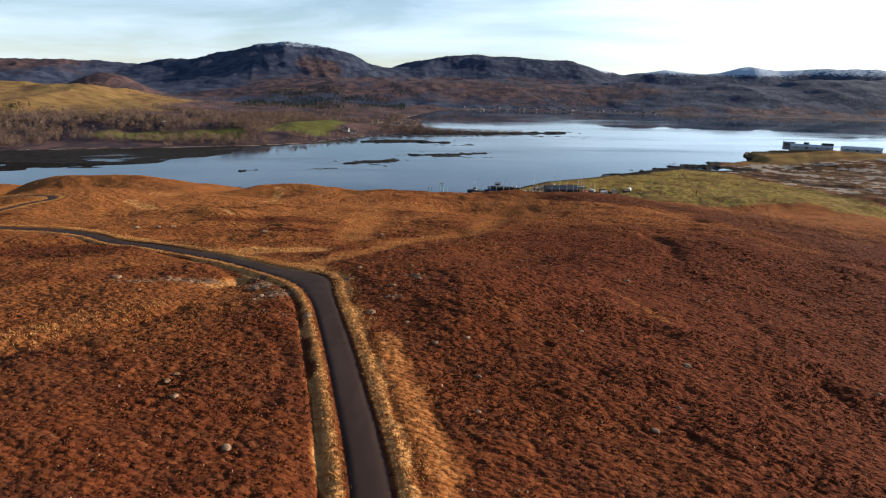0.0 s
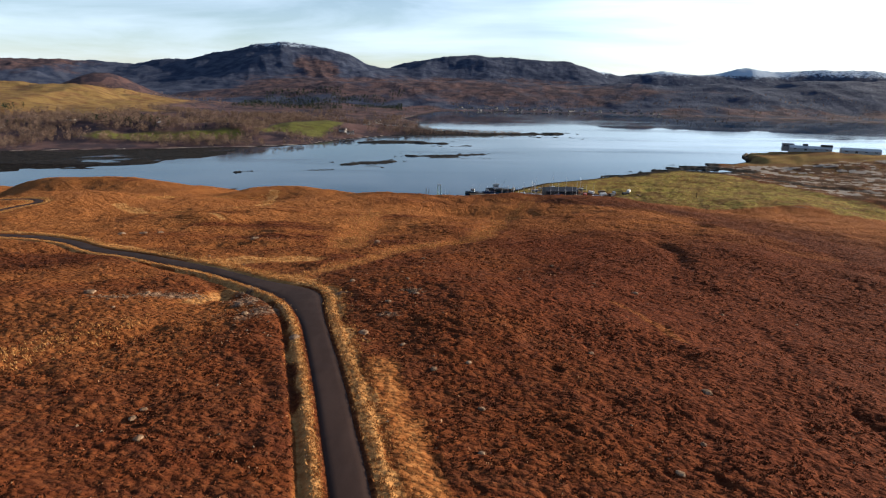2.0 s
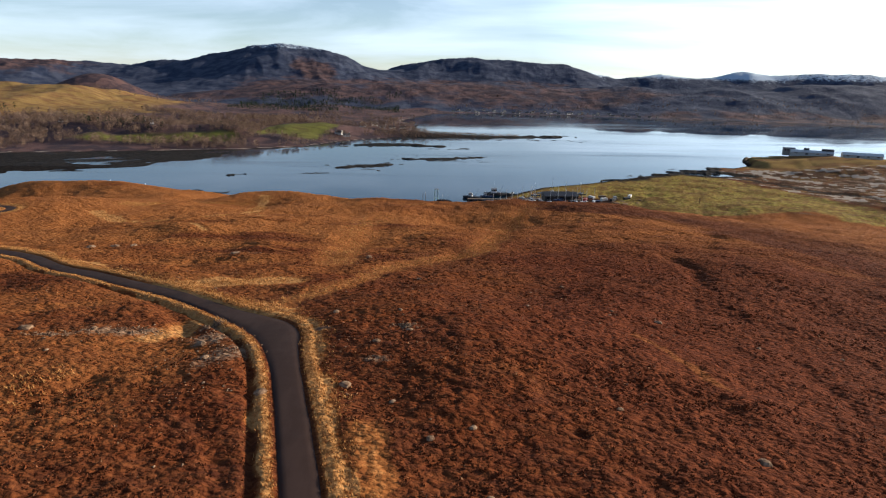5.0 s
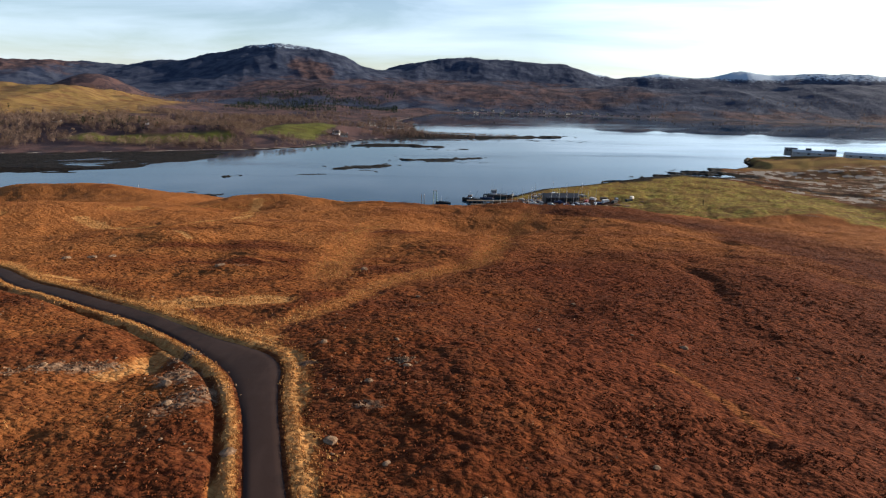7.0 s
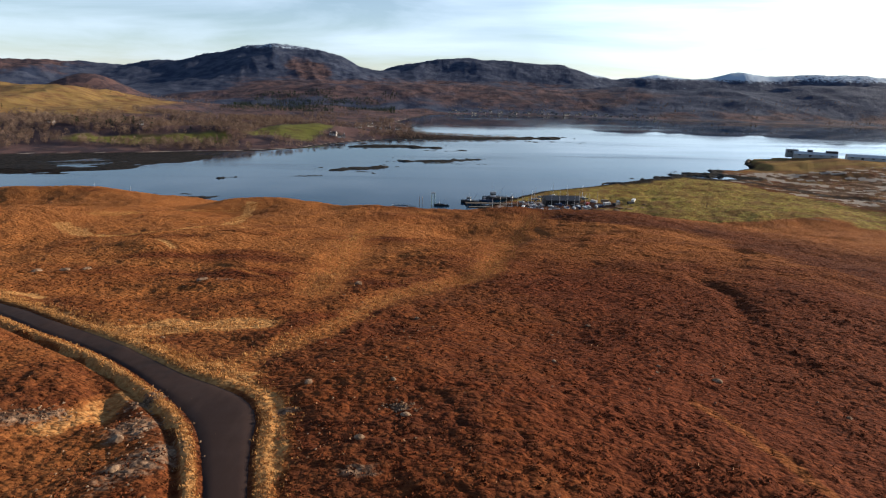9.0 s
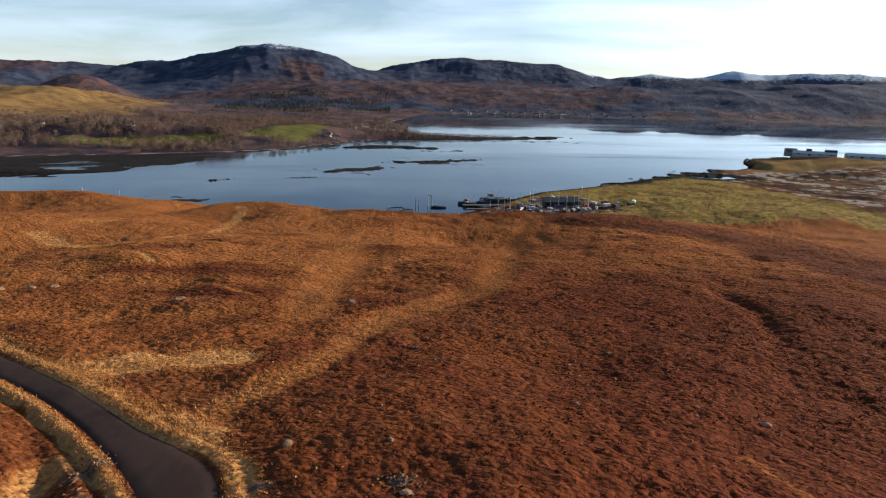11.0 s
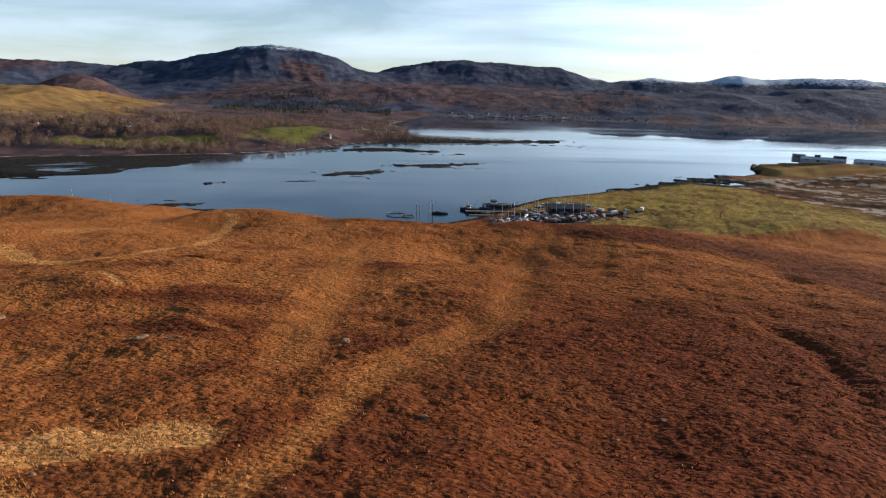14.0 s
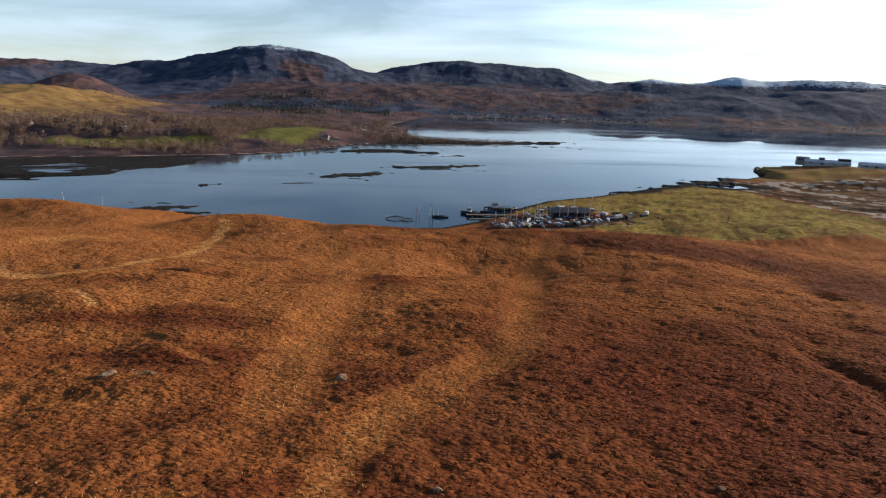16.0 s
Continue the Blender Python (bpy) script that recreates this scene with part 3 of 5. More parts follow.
def terrain(x, y, tufts=True):
    """The finished ground: the land, the road's bed, its ditch and the lumps of the heath."""
    z = land(x, y)
    d, side, rz, rw = road_near(x, y)
    if tufts:
        amp = smooth(0.8, 2.6, d - rw) * smooth(-1, 4, z) * smooth(700, 560, y)
        m = amp > 0.01
        wx, wy = x[m] + 0.5 * rough(x[m], y[m], 1.1, 59), y[m] + 0.5 * rough(x[m], y[m], 1.1, 60)
        away = np.hypot(x[m], y[m] + 30)
        lumps = 0.13 * domes(wx * 0.62, wy, 0.55, 61) * (0.85 + 0.5 * rough(x[m], y[m], 3.1, 66)) + 0.22 * domes(wx * 0.66, wy, 1.2, 65) * (0.8 + 0.6 * rough(x[m], y[m], 5.0, 67))
        lumps = lumps + 0.20 * domes(wx * 0.42, wy, 1.2, 68) * smooth(100, 170, away) + 0.24 * domes(wx * 0.36, wy, 2.0, 69) * smooth(190, 300, away) + 0.25 * domes(wx * 0.5, wy * 0.8, 4.5, 70) * smooth(330, 420, away) * smooth(40, 90, x[m])
        strip = np.zeros(len(wx))
        for line, wide, much in [g for g in GOLD if g[2] > 0.7]:
            strip = np.maximum(strip, smooth(wide * 1.4, wide * 0.5, along(x[m], y[m], line)[0]))
        lumps = lumps * (1 - 0.65 * strip)
        z[m] += amp[m] * (lumps + 0.22 * rough(x[m], y[m], 4.3, 63) + 0.3 * rough(x[m], y[m], 11, 64))
    bed = rz + 0.12 * smooth(0, 1.5, d - rw)
    bed = bed - np.where(side < 0, 0.6, 0.15) * np.exp(-((d - rw - 1.9) / 0.45) ** 2)
    bed = bed + np.where(side < 0, 0.12 * np.exp(-((d - rw - 0.9) / 0.5) ** 2), 0.08 * np.exp(-((d - rw - 1.2) / 0.7) ** 2) * (1 + 0.4 * rough(x, y, 2.0, 58)))
    w = smooth(5.5, 1.0, d - rw)
    z = z * (1 - w) + bed * w
    return np.where(d < rw + 0.25, rz - 0.1 + 0.16 * smooth(rw - 0.05, rw + 0.25, d), z)


# ---- the ground: one sheet, fine near the camera's way and coarse behind it ----
def ground_sheet():
    ang = np.radians(np.r_[np.linspace(-42, 42, 600), np.arange(45, 316, 3)])
    rad = [3.0]
    while rad[-1] < 5700:
        r = rad[-1]
        rad.append(r * (1.06 if r < 50 else 1.0026 if r < 260 else 1.0045 if r < 450 else 1.0095))
    rad = np.array(rad)
    a, r = np.meshgrid(ang, rad)
    x, y = r * np.sin(a), r * np.cos(a) - 30
    x, y = x.ravel(), y.ravel()
    z = terrain(x, y)
    n, k = len(rad), len(ang)
    i, j = np.meshgrid(np.arange(n - 1), np.arange(k), indexing="ij")
    j2 = (j + 1) % k
    quads = np.stack([i * k + j, i * k + j2, (i + 1) * k + j2, (i + 1) * k + j], -1).reshape(-1, 4)[:, ::-1]
    me = mesh_of("ground", np.stack([x, y, z], 1), quads, GROUND, True)
    # what covers the ground, from place and height
    sd = inland(x, y)
    near = (y < 690) | ((x > 0) & (y < 900))
    d, side, rz, rw = road_near(x, y)
    e = d - rw
    gold = 1.1 * smooth(0.1, 0.5, e) * smooth(np.where(side > 0, 3.4, 2.3), np.where(side > 0, 1.6, 1.5), e + 0.8 * rough(x, y, 3, 71))
    for line, wide, much in GOLD:
        g, _, _ = along(x, y, line)
        gold = np.maximum(gold, much * smooth(wide * 1.55, wide * 0.4, g + 0.42 * wide * layers(x, y, wide * 1.3, 3, 75)))
    tan = 0.14 + 0.26 * smooth(30, -30, x) * smooth(110, 150, y) * smooth(-0.6, 0.8, layers(x, y, 45, 3, 77)) + 0.25 * smooth(0.0, 1.0, layers(x, y, 30, 3, 78)) * smooth(70, 10, x) * smooth(80, 115, y)
    tan = tan + 0.1 * smooth(60, 110, x) * smooth(190, 270, y) + 0.34 * smooth(-14, -26, x) * smooth(50, 66, y) * smooth(-0.7, 0.6, layers(x * 0.5, y, 14, 2, 79))
    tan = tan + 0.6 * smooth(20, -50, x) * smooth(170, 230, y) * smooth(-0.5, 0.7, layers(x * 0.35 + y * 0.1, y, 16, 3, 93))
    tan = tan + 0.42 * smooth(85, 200, y + 0.3 * x) + 0.1 * smooth(0.0, 0.8, layers(x * 0.5, y, 22, 3, 96))
    streaks = layers(x * 0.25 + 0.1 * y, y, 5.5, 3, 99)
    tan = tan + (0.06 + 0.32 * smooth(40, -20, x)) * smooth(120, 170, y) * streaks + 0.16 * smooth(10, 50, x) * smooth(140, 200, y) * (0.5 + 0.9 * streaks)
    # ling grows thickest east of the wet hollows
    ling = near * smooth(2, 34, x + 0.12 * (y - 120) * (y < 160) + 8 * layers(x, y, 30, 2, 104)) * smooth(270, 150, y) * smooth(20, 40, y)
    ling = ling * (1 - 0.5 * smooth(60, 10, np.hypot(x - 92, (y - 225) / 1.5)))
    gold = np.maximum(gold, np.where(near, np.clip(tan * (1 - (0.75 - 0.35 * smooth(140, 200, y)) * ling), 0, 0.8), 0))
    brow = np.interp(x, (40, 70, 118, 180, 208, 240, 290, 340), (560, 500, 482, 434, 414, 400, 390, 392))
    green = np.where(near & (x > 60), smooth(-16, 12, y - brow + 16 * layers(x, y, 40, 3, 80)) * smooth(60, 120, x), 0)
    yard = np.where(near & (x > 300), smooth(-12, 14, x - np.interp(y, (380, 455, 532, 593, 668, 700), (338, 341, 346, 351, 355, 340))), 0)
    streak = layers((x * 0.42 - y * 0.91) / 5, x * 0.91 + y * 0.42, 5.5, 3, 82)
    rock = yard * (0.34 + 0.5 * smooth(-0.3, 0.5, streak + 0.5 * rough(x, y, 35, 81))) * smooth(770, 715, y)
    for cx, cy, rx, ry, turn in ROCKY:
        rock = np.maximum(rock, bump(x, y, cx, cy, 0.62, rx, ry, turn))
    hard = smooth(1.15, 0.8, np.hypot((x - 112) / 62, (y - 505) / 34) + 0.25 * rough(x, y, 12, 84)) * (y > 470)
    green = green * (1 - 0.45 * smooth(400, 450, x) * smooth(690, 740, y))
    gold = np.maximum(gold, 0.9 * near * smooth(400, 450, x) * smooth(690, 740, y))
    rock, green, gold = np.maximum(rock, 0.45 * hard), green * (1 - hard), gold * (1 - hard)
    green, gold = np.maximum(green * (1 - yard), 0.42 * yard), gold * (1 - 0.8 * yard * smooth(760, 720, y))
    mud_and_shade = smooth(5, 1.5, sd) + 0.9 * smooth(-30, -5, x) * smooth(1050, 1066, y) * smooth(1185, 1165, y) + np.where((x > 225) & (x < 420) & near, smooth(22, 8, sd + 10 * rough(x, y, 14, 85)), 0)
    mud_and_shade = np.maximum(mud_and_shade, 0.75 * hard * smooth(-0.2, 0.5, layers(x, y, 9, 3, 86)))
    gravel = 0.6 * hard * smooth(0.1, 0.7, layers(x, y, 14, 3, 89)) + yard * smooth(0.2, 0.6, streak + 0.4 * rough(x, y, 26, 88)) * smooth(770, 700, y)
    g, _, _ = along(x, y, [(76, 481), (96, 477), (118, 476), (140, 482), (165, 470)])
    gravel = np.maximum(gravel, 0.62 * near * smooth(4.5, 1.5, g + 1.5 * rough(x, y, 7, 105)))
    mud_and_shade = np.maximum(mud_and_shade, 0.6 * yard * smooth(0.0, -0.4, streak + 0.5 * rough(x, y, 30, 87)) * smooth(760, 690, y))
    gravel = np.maximum(gravel, 0.62 * (y > 700) * (x < 0) * smooth(0.5, 3, sd) * smooth(11, 6, sd + 3 * rough(x, y, 20, 94)))
    # shade of the scarp's bank painted in: darker ground, less straw
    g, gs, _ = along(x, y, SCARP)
    scarp_shade = (gs < 0) * smooth(0, 10, g + 4 * layers(x, y, 12, 3, 97)) * smooth(85, 20, g) * smooth(445, 385, y + 14 * layers(x, y, 25, 2, 98)) * near
    mud_and_shade, gold = np.maximum(mud_and_shade, 0.22 * scarp_shade), gold * (1 - 0.7 * scarp_shade)
    g, _, _ = along(x, y, [(376, 672), (381, 622), (383, 585), (379, 543), (387, 511), (400, 470)])
    mud_and_shade = np.maximum(mud_and_shade, 0.85 * near * smooth(9, 4, g + 3 * rough(x, y, 8, 92)))
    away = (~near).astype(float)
    hi = np.maximum(z, 0)
    # snow on the tops; the eastern far ridge's all-over speckle also paints its haze
    snow_and_haze = away * np.maximum(np.maximum(0.62 * smooth(203, 268, hi), 0.4 * smooth(205, 240, hi) * smooth(0, 200, x)), (0.42 + 0.6 * smooth(115, 165, hi)) * smooth(1150, 1250, x) * smooth(3650, 3800, y) * (1.0 - 0.3 * smooth(2450, 2700, x))) * 0.8
    red = away * smooth(-1150, -700, x) * smooth(135, 60, hi) * smooth(1700, 2200, y) * (0.62 - 0.4 * smooth(500, 1500, x))
    red = np.maximum(np.maximum(red, away * bump(x, y, -560, 3500, 0.8, 160, 330, 20)), away * np.maximum(bump(x, y, -1000, 2000, 1.2, 230, 220), bump(x, y, -2400, 3700, 0.9, 500, 500)))
    pasture = away * smooth(2000, 1750, y) * smooth(17, 36, hi) * smooth(-300, -430, x)
    pasture = np.maximum(pasture, 0.75 * near * smooth(400, 450, x) * smooth(690, 740, y))
    pasture = np.maximum(pasture, away * 0.7 * smooth(-700, -760, x) * smooth(28, 50, hi) * smooth(1800, 1600, y))
    scrub = away * smooth(2050, 1850, y)
    red, pasture = np.maximum(red, scrub * (0.7 - 0.18 * smooth(-50, 250, x))), np.maximum(pasture, 0.3 * scrub * smooth(60, -60, x))
    meadow = np.zeros_like(x)
    for cx, cy, rx, ry, turn in MEADOWS:
        c, s = math.cos(radians(turn)), math.sin(radians(turn))
        u, v = (x - cx) * c + (y - cy) * s, (y - cy) * c - (x - cx) * s
        meadow = np.maximum(meadow, smooth(1.12, 0.94, np.maximum(np.abs(u) / rx, np.abs(v) / ry) + 0.2 * layers(x, y, 34, 3, 90)))
    for name, cols in (("cover_a", (gold, green, rock, gravel)), ("cover_b", (mud_and_shade, snow_and_haze, red, ling)), ("cover_c", (pasture, meadow, away))):
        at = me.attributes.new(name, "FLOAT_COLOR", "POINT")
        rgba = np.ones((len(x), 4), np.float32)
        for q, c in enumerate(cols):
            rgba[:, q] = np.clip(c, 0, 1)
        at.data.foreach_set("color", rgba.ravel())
    return tagged(new("ground", me), "rust-brown heather moor with straw grass, falling to a loch among hills", "moorland", kind="structure")


GOLD = [([(-1, 138), (5, 147), (12, 157), (18, 166), (23, 184), (27, 197), (38, 240), (47, 261), (57, 288)], 4.8, 0.78), ([(-16, 138), (-16, 150), (-16, 170), (-16, 188), (-15, 219), (-9, 260)], 5.2, 0.8),
        ([(-111, 228), (-100, 218), (-82, 208), (-73, 216), (-66, 240), (-63, 258), (-75, 312), (-76, 328)], 3.0, 1.15), ([(-34, 109), (-29, 111.5), (-21, 113.5)], 3.8, 0.98),
        ([(-19, 95), (-16, 101), (-13, 105), (-9, 114), (-6, 126), (-1, 138)], 3.0, 0.82), ([(-24, 98), (-18, 93)], 3.2, 0.95), ([(-60, 52), (-42, 57), (-38, 65), (-33, 72)], 3.0, 0.6),
        ([(-42, 165), (-35, 159), (-31, 155), (-27, 152)], 1.0, 0.78), ([(-112, 250), (-107, 260), (-104, 278)], 5.0, 0.85), ([(-104, 312), (-82, 317), (-72, 327)], 3.4, 0.8),
        ([(-40, 110), (-34, 105.5), (-28, 100), (-22, 96)], 2.6, 1.0), ([(-66, 135), (-61, 134)], 1.5, 1.0),
        ([(-3.2, 62), (-0.6, 50), (1.6, 40), (3.2, 30), (4, 16)], 1.7, 0.82), ([(-136, 268), (-150, 300), (-127, 325), (-103, 318)], 4, 0.8), ([(60, 190), (80, 170), (110, 150)], 5, 0.35),
        ([(82, 254), (87, 240), (92, 226), (90, 205), (84, 180)], 5, 0.5), ([(-58, 150), (-45, 128), (-30, 118), (-12, 128), (-2, 136)], 7, 0.55), ([(-30, 83), (-27, 90)], 2.2, 0.9),
        ([(-52, 90), (-43, 97)], 2.5, 0.65), ([(32, 93), (34, 85), (36, 77)], 0.9, 0.5), ([(-78, 180), (-72, 188), (-63, 185), (-56, 178)], 1.0, 0.95), ([(-60, 232), (-48, 230), (-38, 233)], 1.2, 0.9), ([(-60, 320), (-44, 316), (-30, 300), (-18, 282)], 3.0, 0.7)]
ROCKY = [(-19.5, 77, 6, 3.5, 60), (-22.5, 83, 4, 3, 50), (-24, 89, 3, 2, 50), (-40, 82, 3, 1.2, 10), (-31, 86, 2, 1.2, 20), (0, 84, 1.4, 1, 0), (-34, 84.5, 7, 2.6, 15), (-10, 84.5, 2, 1, 0), (-3, 75, 2.5, 1.2, 0), (-34, 147, 3, 1.5, 0), (270, 400, 14, 4, -30), (310, 408, 16, 3, -25), (140, 478, 14, 6, 0), (100, 478, 30, 8, 3)]
MEADOWS = [(-376, 926, 102, 18, 13), (-190, 1075, 48, 92, -8)]
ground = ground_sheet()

# ---- the loch ----
loch = tagged(new("water", mesh_of("water", [(-4800, 200, 0), (4800, 200, 0), (4800, 2000, 0), (-4800, 2000, 0)], [(0, 1, 2, 3)], WATER)),
              "calm blue sea loch mirroring hills and sky", "water", kind="structure")


def road_sheet():
    t = np.gradient(ROAD, axis=0)
    t /= np.linalg.norm(t, axis=1)[:, None]
    side = np.stack([t[:, 1], -t[:, 0]], 1)
    rows = []
    for u in np.linspace(-1, 1, 9):
        edge = 0.12 * rough(np.arange(len(ROAD)) * 1.5, np.full(len(ROAD), u * 9), 3.1, 95) * (abs(u) == 1)
        p = ROAD + side * (ROAD_SHIFT + u * (ROAD_W + edge))[:, None]
        rows.append(np.c_[p, ROAD_Z + 0.06 * (1 - u * u) - (0.12 if abs(u) == 1 else 0.0)])
    v = np.stack(rows, 1)
    n, k = v.shape[:2]
    i, j = np.meshgrid(np.arange(n - 1), np.arange(k - 1), indexing="ij")
    quads = np.stack([i * k + j, i * k + j + 1, (i + 1) * k + j + 1, (i + 1) * k + j], -1).reshape(-1, 4)
    return tagged(new("road", mesh_of("road", v.reshape(-1, 3), quads, ASPHALT, True)), "narrow single-track asphalt road with a passing place", "road", kind="structure")


road_sheet()


# ---- heath and grass ----
rng = np.random.default_rng(7)


def scatter(n, r0, r1, half):
    a, r = np.radians(rng.uniform(-half, half, n)), np.sqrt(rng.uniform(r0 * r0, r1 * r1, n))
    return r * np.sin(a), r * np.cos(a) - 30


def heather():
    xs, ys = zip(scatter(16000, 56, 112, 41), scatter(13000, 112, 190, 40), scatter(1500, 8, 58, 180))
    x, y = np.concatenate(xs), np.concatenate(ys)
    d, side, rz, rw = road_near(x, y)
    keep = (d - rw > 2.3) & (layers(x, y, 5, 2, 101) > -0.8)
    for line, wide, much in [g for g in GOLD if g[2] > 0.7]:
        keep &= along(x, y, line)[0] > wide * 0.9
    x, y = x[keep], y[keep]
    z, n, per = terrain(x, y), len(x), 7
    # each tuft is a fan of short woody sprigs
    a, size = rng.uniform(0, 2 * np.pi, (n, per)), (rng.uniform(0.6, 1.3, n) * (1 + 0.3 * rough(x, y, 9, 103)))[:, None]
    out, h, w = size * rng.uniform(0.05, 0.30, (n, per)), size * rng.uniform(0.08, 0.16, (n, per)), size * rng.uniform(0.04, 0.09, (n, per))
    bx, by, bz = x[:, None] + out * np.cos(a), y[:, None] + out * np.sin(a), np.broadcast_to(z[:, None] - 0.06, out.shape)
    t = a + rng.uniform(0.9, 2.2, a.shape)
    lean = h * rng.uniform(0.1, 0.8, a.shape)
    p0 = np.stack([bx - w * np.cos(t), by - w * np.sin(t), bz], -1)
    p1 = np.stack([bx + w * np.cos(t), by + w * np.sin(t), bz], -1)
    p2 = np.stack([bx + lean * np.cos(a) + w * 0.6 * np.cos(t), by + lean * np.sin(a) + w * 0.6 * np.sin(t), bz + h], -1)
    p3 = np.stack([bx + lean * np.cos(a) - w * 0.8 * np.cos(t), by + lean * np.sin(a) - w * 0.8 * np.sin(t), bz + h * 0.85], -1)
    v = np.stack([p0, p1, p2, p3], 2).reshape(-1, 3)
    tagged(new("heather", mesh_of("heather", v, np.arange(len(v)).reshape(-1, 4), HEATHER)), "low clumps of brown winter heather on the moor", "heather", kind="stuff")


def blades(name, x, y, lo, hi, label, per=7):
    z, n = terrain(x, y), len(x)
    h = rng.uniform(lo, hi, (n, per))
    a, lean = rng.uniform(0, 2 * np.pi, (n, per)), rng.uniform(0.25, 0.9, (n, per)) * h
    bx, by = x[:, None] + rng.normal(0, 0.12, (n, per)), y[:, None] + rng.normal(0, 0.12, (n, per))
    w = 0.04
    p0 = np.stack([bx - w * np.sin(a), by + w * np.cos(a), np.broadcast_to(z[:, None] - 0.05, bx.shape)], -1)
    p1 = np.stack([bx + w * np.sin(a), by - w * np.cos(a), np.broadcast_to(z[:, None] - 0.05, bx.shape)], -1)
    p2 = np.stack([bx + lean * np.cos(a), by + lean * np.sin(a), z[:, None] + h], -1)
    v = np.stack([p0, p1, p2], 2).reshape(-1, 3)
    tagged(new(name, mesh_of(name, v, np.arange(len(v)).reshape(-1, 3), STRAW)), label, "grass", kind="stuff")


def verges():
    k = rng.integers(0, len(ROAD) - 1, 15000)
    u = rng.uniform(0, 1, len(k))[:, None]
    p, t = ROAD[k] * (1 - u) + ROAD[k + 1] * u, ROAD[k + 1] - ROAD[k]
    t /= np.linalg.norm(t, axis=1)[:, None]
    right = rng.random(len(k)) < 0.62
    off = np.where(right, ROAD_W[k] + ROAD_SHIFT[k] + 0.4 + np.abs(rng.normal(0, 1.5, len(k))), -(ROAD_W[k] - ROAD_SHIFT[k] + 0.25 + np.abs(rng.normal(0, 0.6, len(k)))))
    x, y = p[:, 0] + t[:, 1] * off, p[:, 1] - t[:, 0] * off
    blades("verge_grass", x, y, 0.08, 0.26, "straw-coloured dead grass along the road's verges")
    xs, ys = [], []
    for line, wide, much in [g for g in GOLD[:12] if g[1] > 1.65]:
        q = spline(line, 1.0)
        n = int(len(q) * wide * (7 if len(line) < 5 else 3.5) * much)
        i = rng.integers(0, len(q), n)
        xs.append(q[i, 0] + rng.normal(0, wide * 0.55, n)), ys.append(q[i, 1] + rng.normal(0, wide * 0.55, n))
    x, y = np.concatenate(xs), np.concatenate(ys)
    d, side, rz, rw = road_near(x, y)
    keep = d - rw > 0.3
    blades("moor_grass", x[keep], y[keep], 0.12, 0.36, "tufts of straw-coloured grass in the moor's wet hollows")


heather()
verges()


def stone_mesh(name, seed, squash=0.6, mat=None, detail=2):
    bm = bmesh.new()
    bmesh.ops.create_icosphere(bm, subdivisions=detail, radius=1)
    for v in bm.verts:
        k = 1 + 0.28 * noise.noise(v.co * 1.3 + Vector((seed * 7.1, 0, 0))) + 0.12 * noise.noise(v.co * 3.1 + Vector((0, seed * 3.3, 0)))
        v.co = Vector((v.co.x * 1.2, v.co.y, v.co.z * squash)) * k
        v.co.z = max(v.co.z, -0.3)
    me = bpy.data.meshes.new(name)
    bm.to_mesh(me)
    bm.free()
    me.materials.append(mat or GRANITE)
    return me


STONES = [stone_mesh("boulder", s) for s in range(5)]
FOUND = [(32, 62, 0.55), (26.3, 51.3, 0.32), (-14.2, 39.6, 0.38), (21, 68.6, 0.3), (-22.6, 49.6, 0.3), (-5.6, 69.6, 0.5), (-13.2, 68, 0.5), (-75, 156, 1.1), (-70, 157, 0.9), (-66, 158, 0.7),
         (0.5, 82.6, 0.4), (-3.2, 79, 0.35), (-9, 89.7, 0.4), (38, 99.6, 0.5), (-38.4, 146, 0.9), (-20, 85, 0.5), (-18, 79, 0.45), (-21, 76, 0.4), (-23, 81, 0.5), (-44, 84, 0.6), (-9, 146.4, 0.7), (2, 118, 0.4)]
sx, sy = scatter(45, 62, 170, 38)
for q, (x, y, r) in enumerate(FOUND + [(a, b, 0.12 + 0.22 * rng.random()) for a, b in zip(sx, sy)]):
    dd = road_near(np.array([x]), np.array([y]))
    if dd[0][0] - dd[3][0] < 0.9:
        continue
    ob = new("boulder", STONES[q % 5])
    ob.matrix_basis = pose(x, y, float(terrain(np.array([x]), np.array([y]))[0]) + 0.05 * r, 0, 0, 67 * q) @ Matrix.Diagonal((r, r, r, 1))
    tagged(ob, "pale lichened boulder lying in the heather", "boulder", "boulders on the moor")


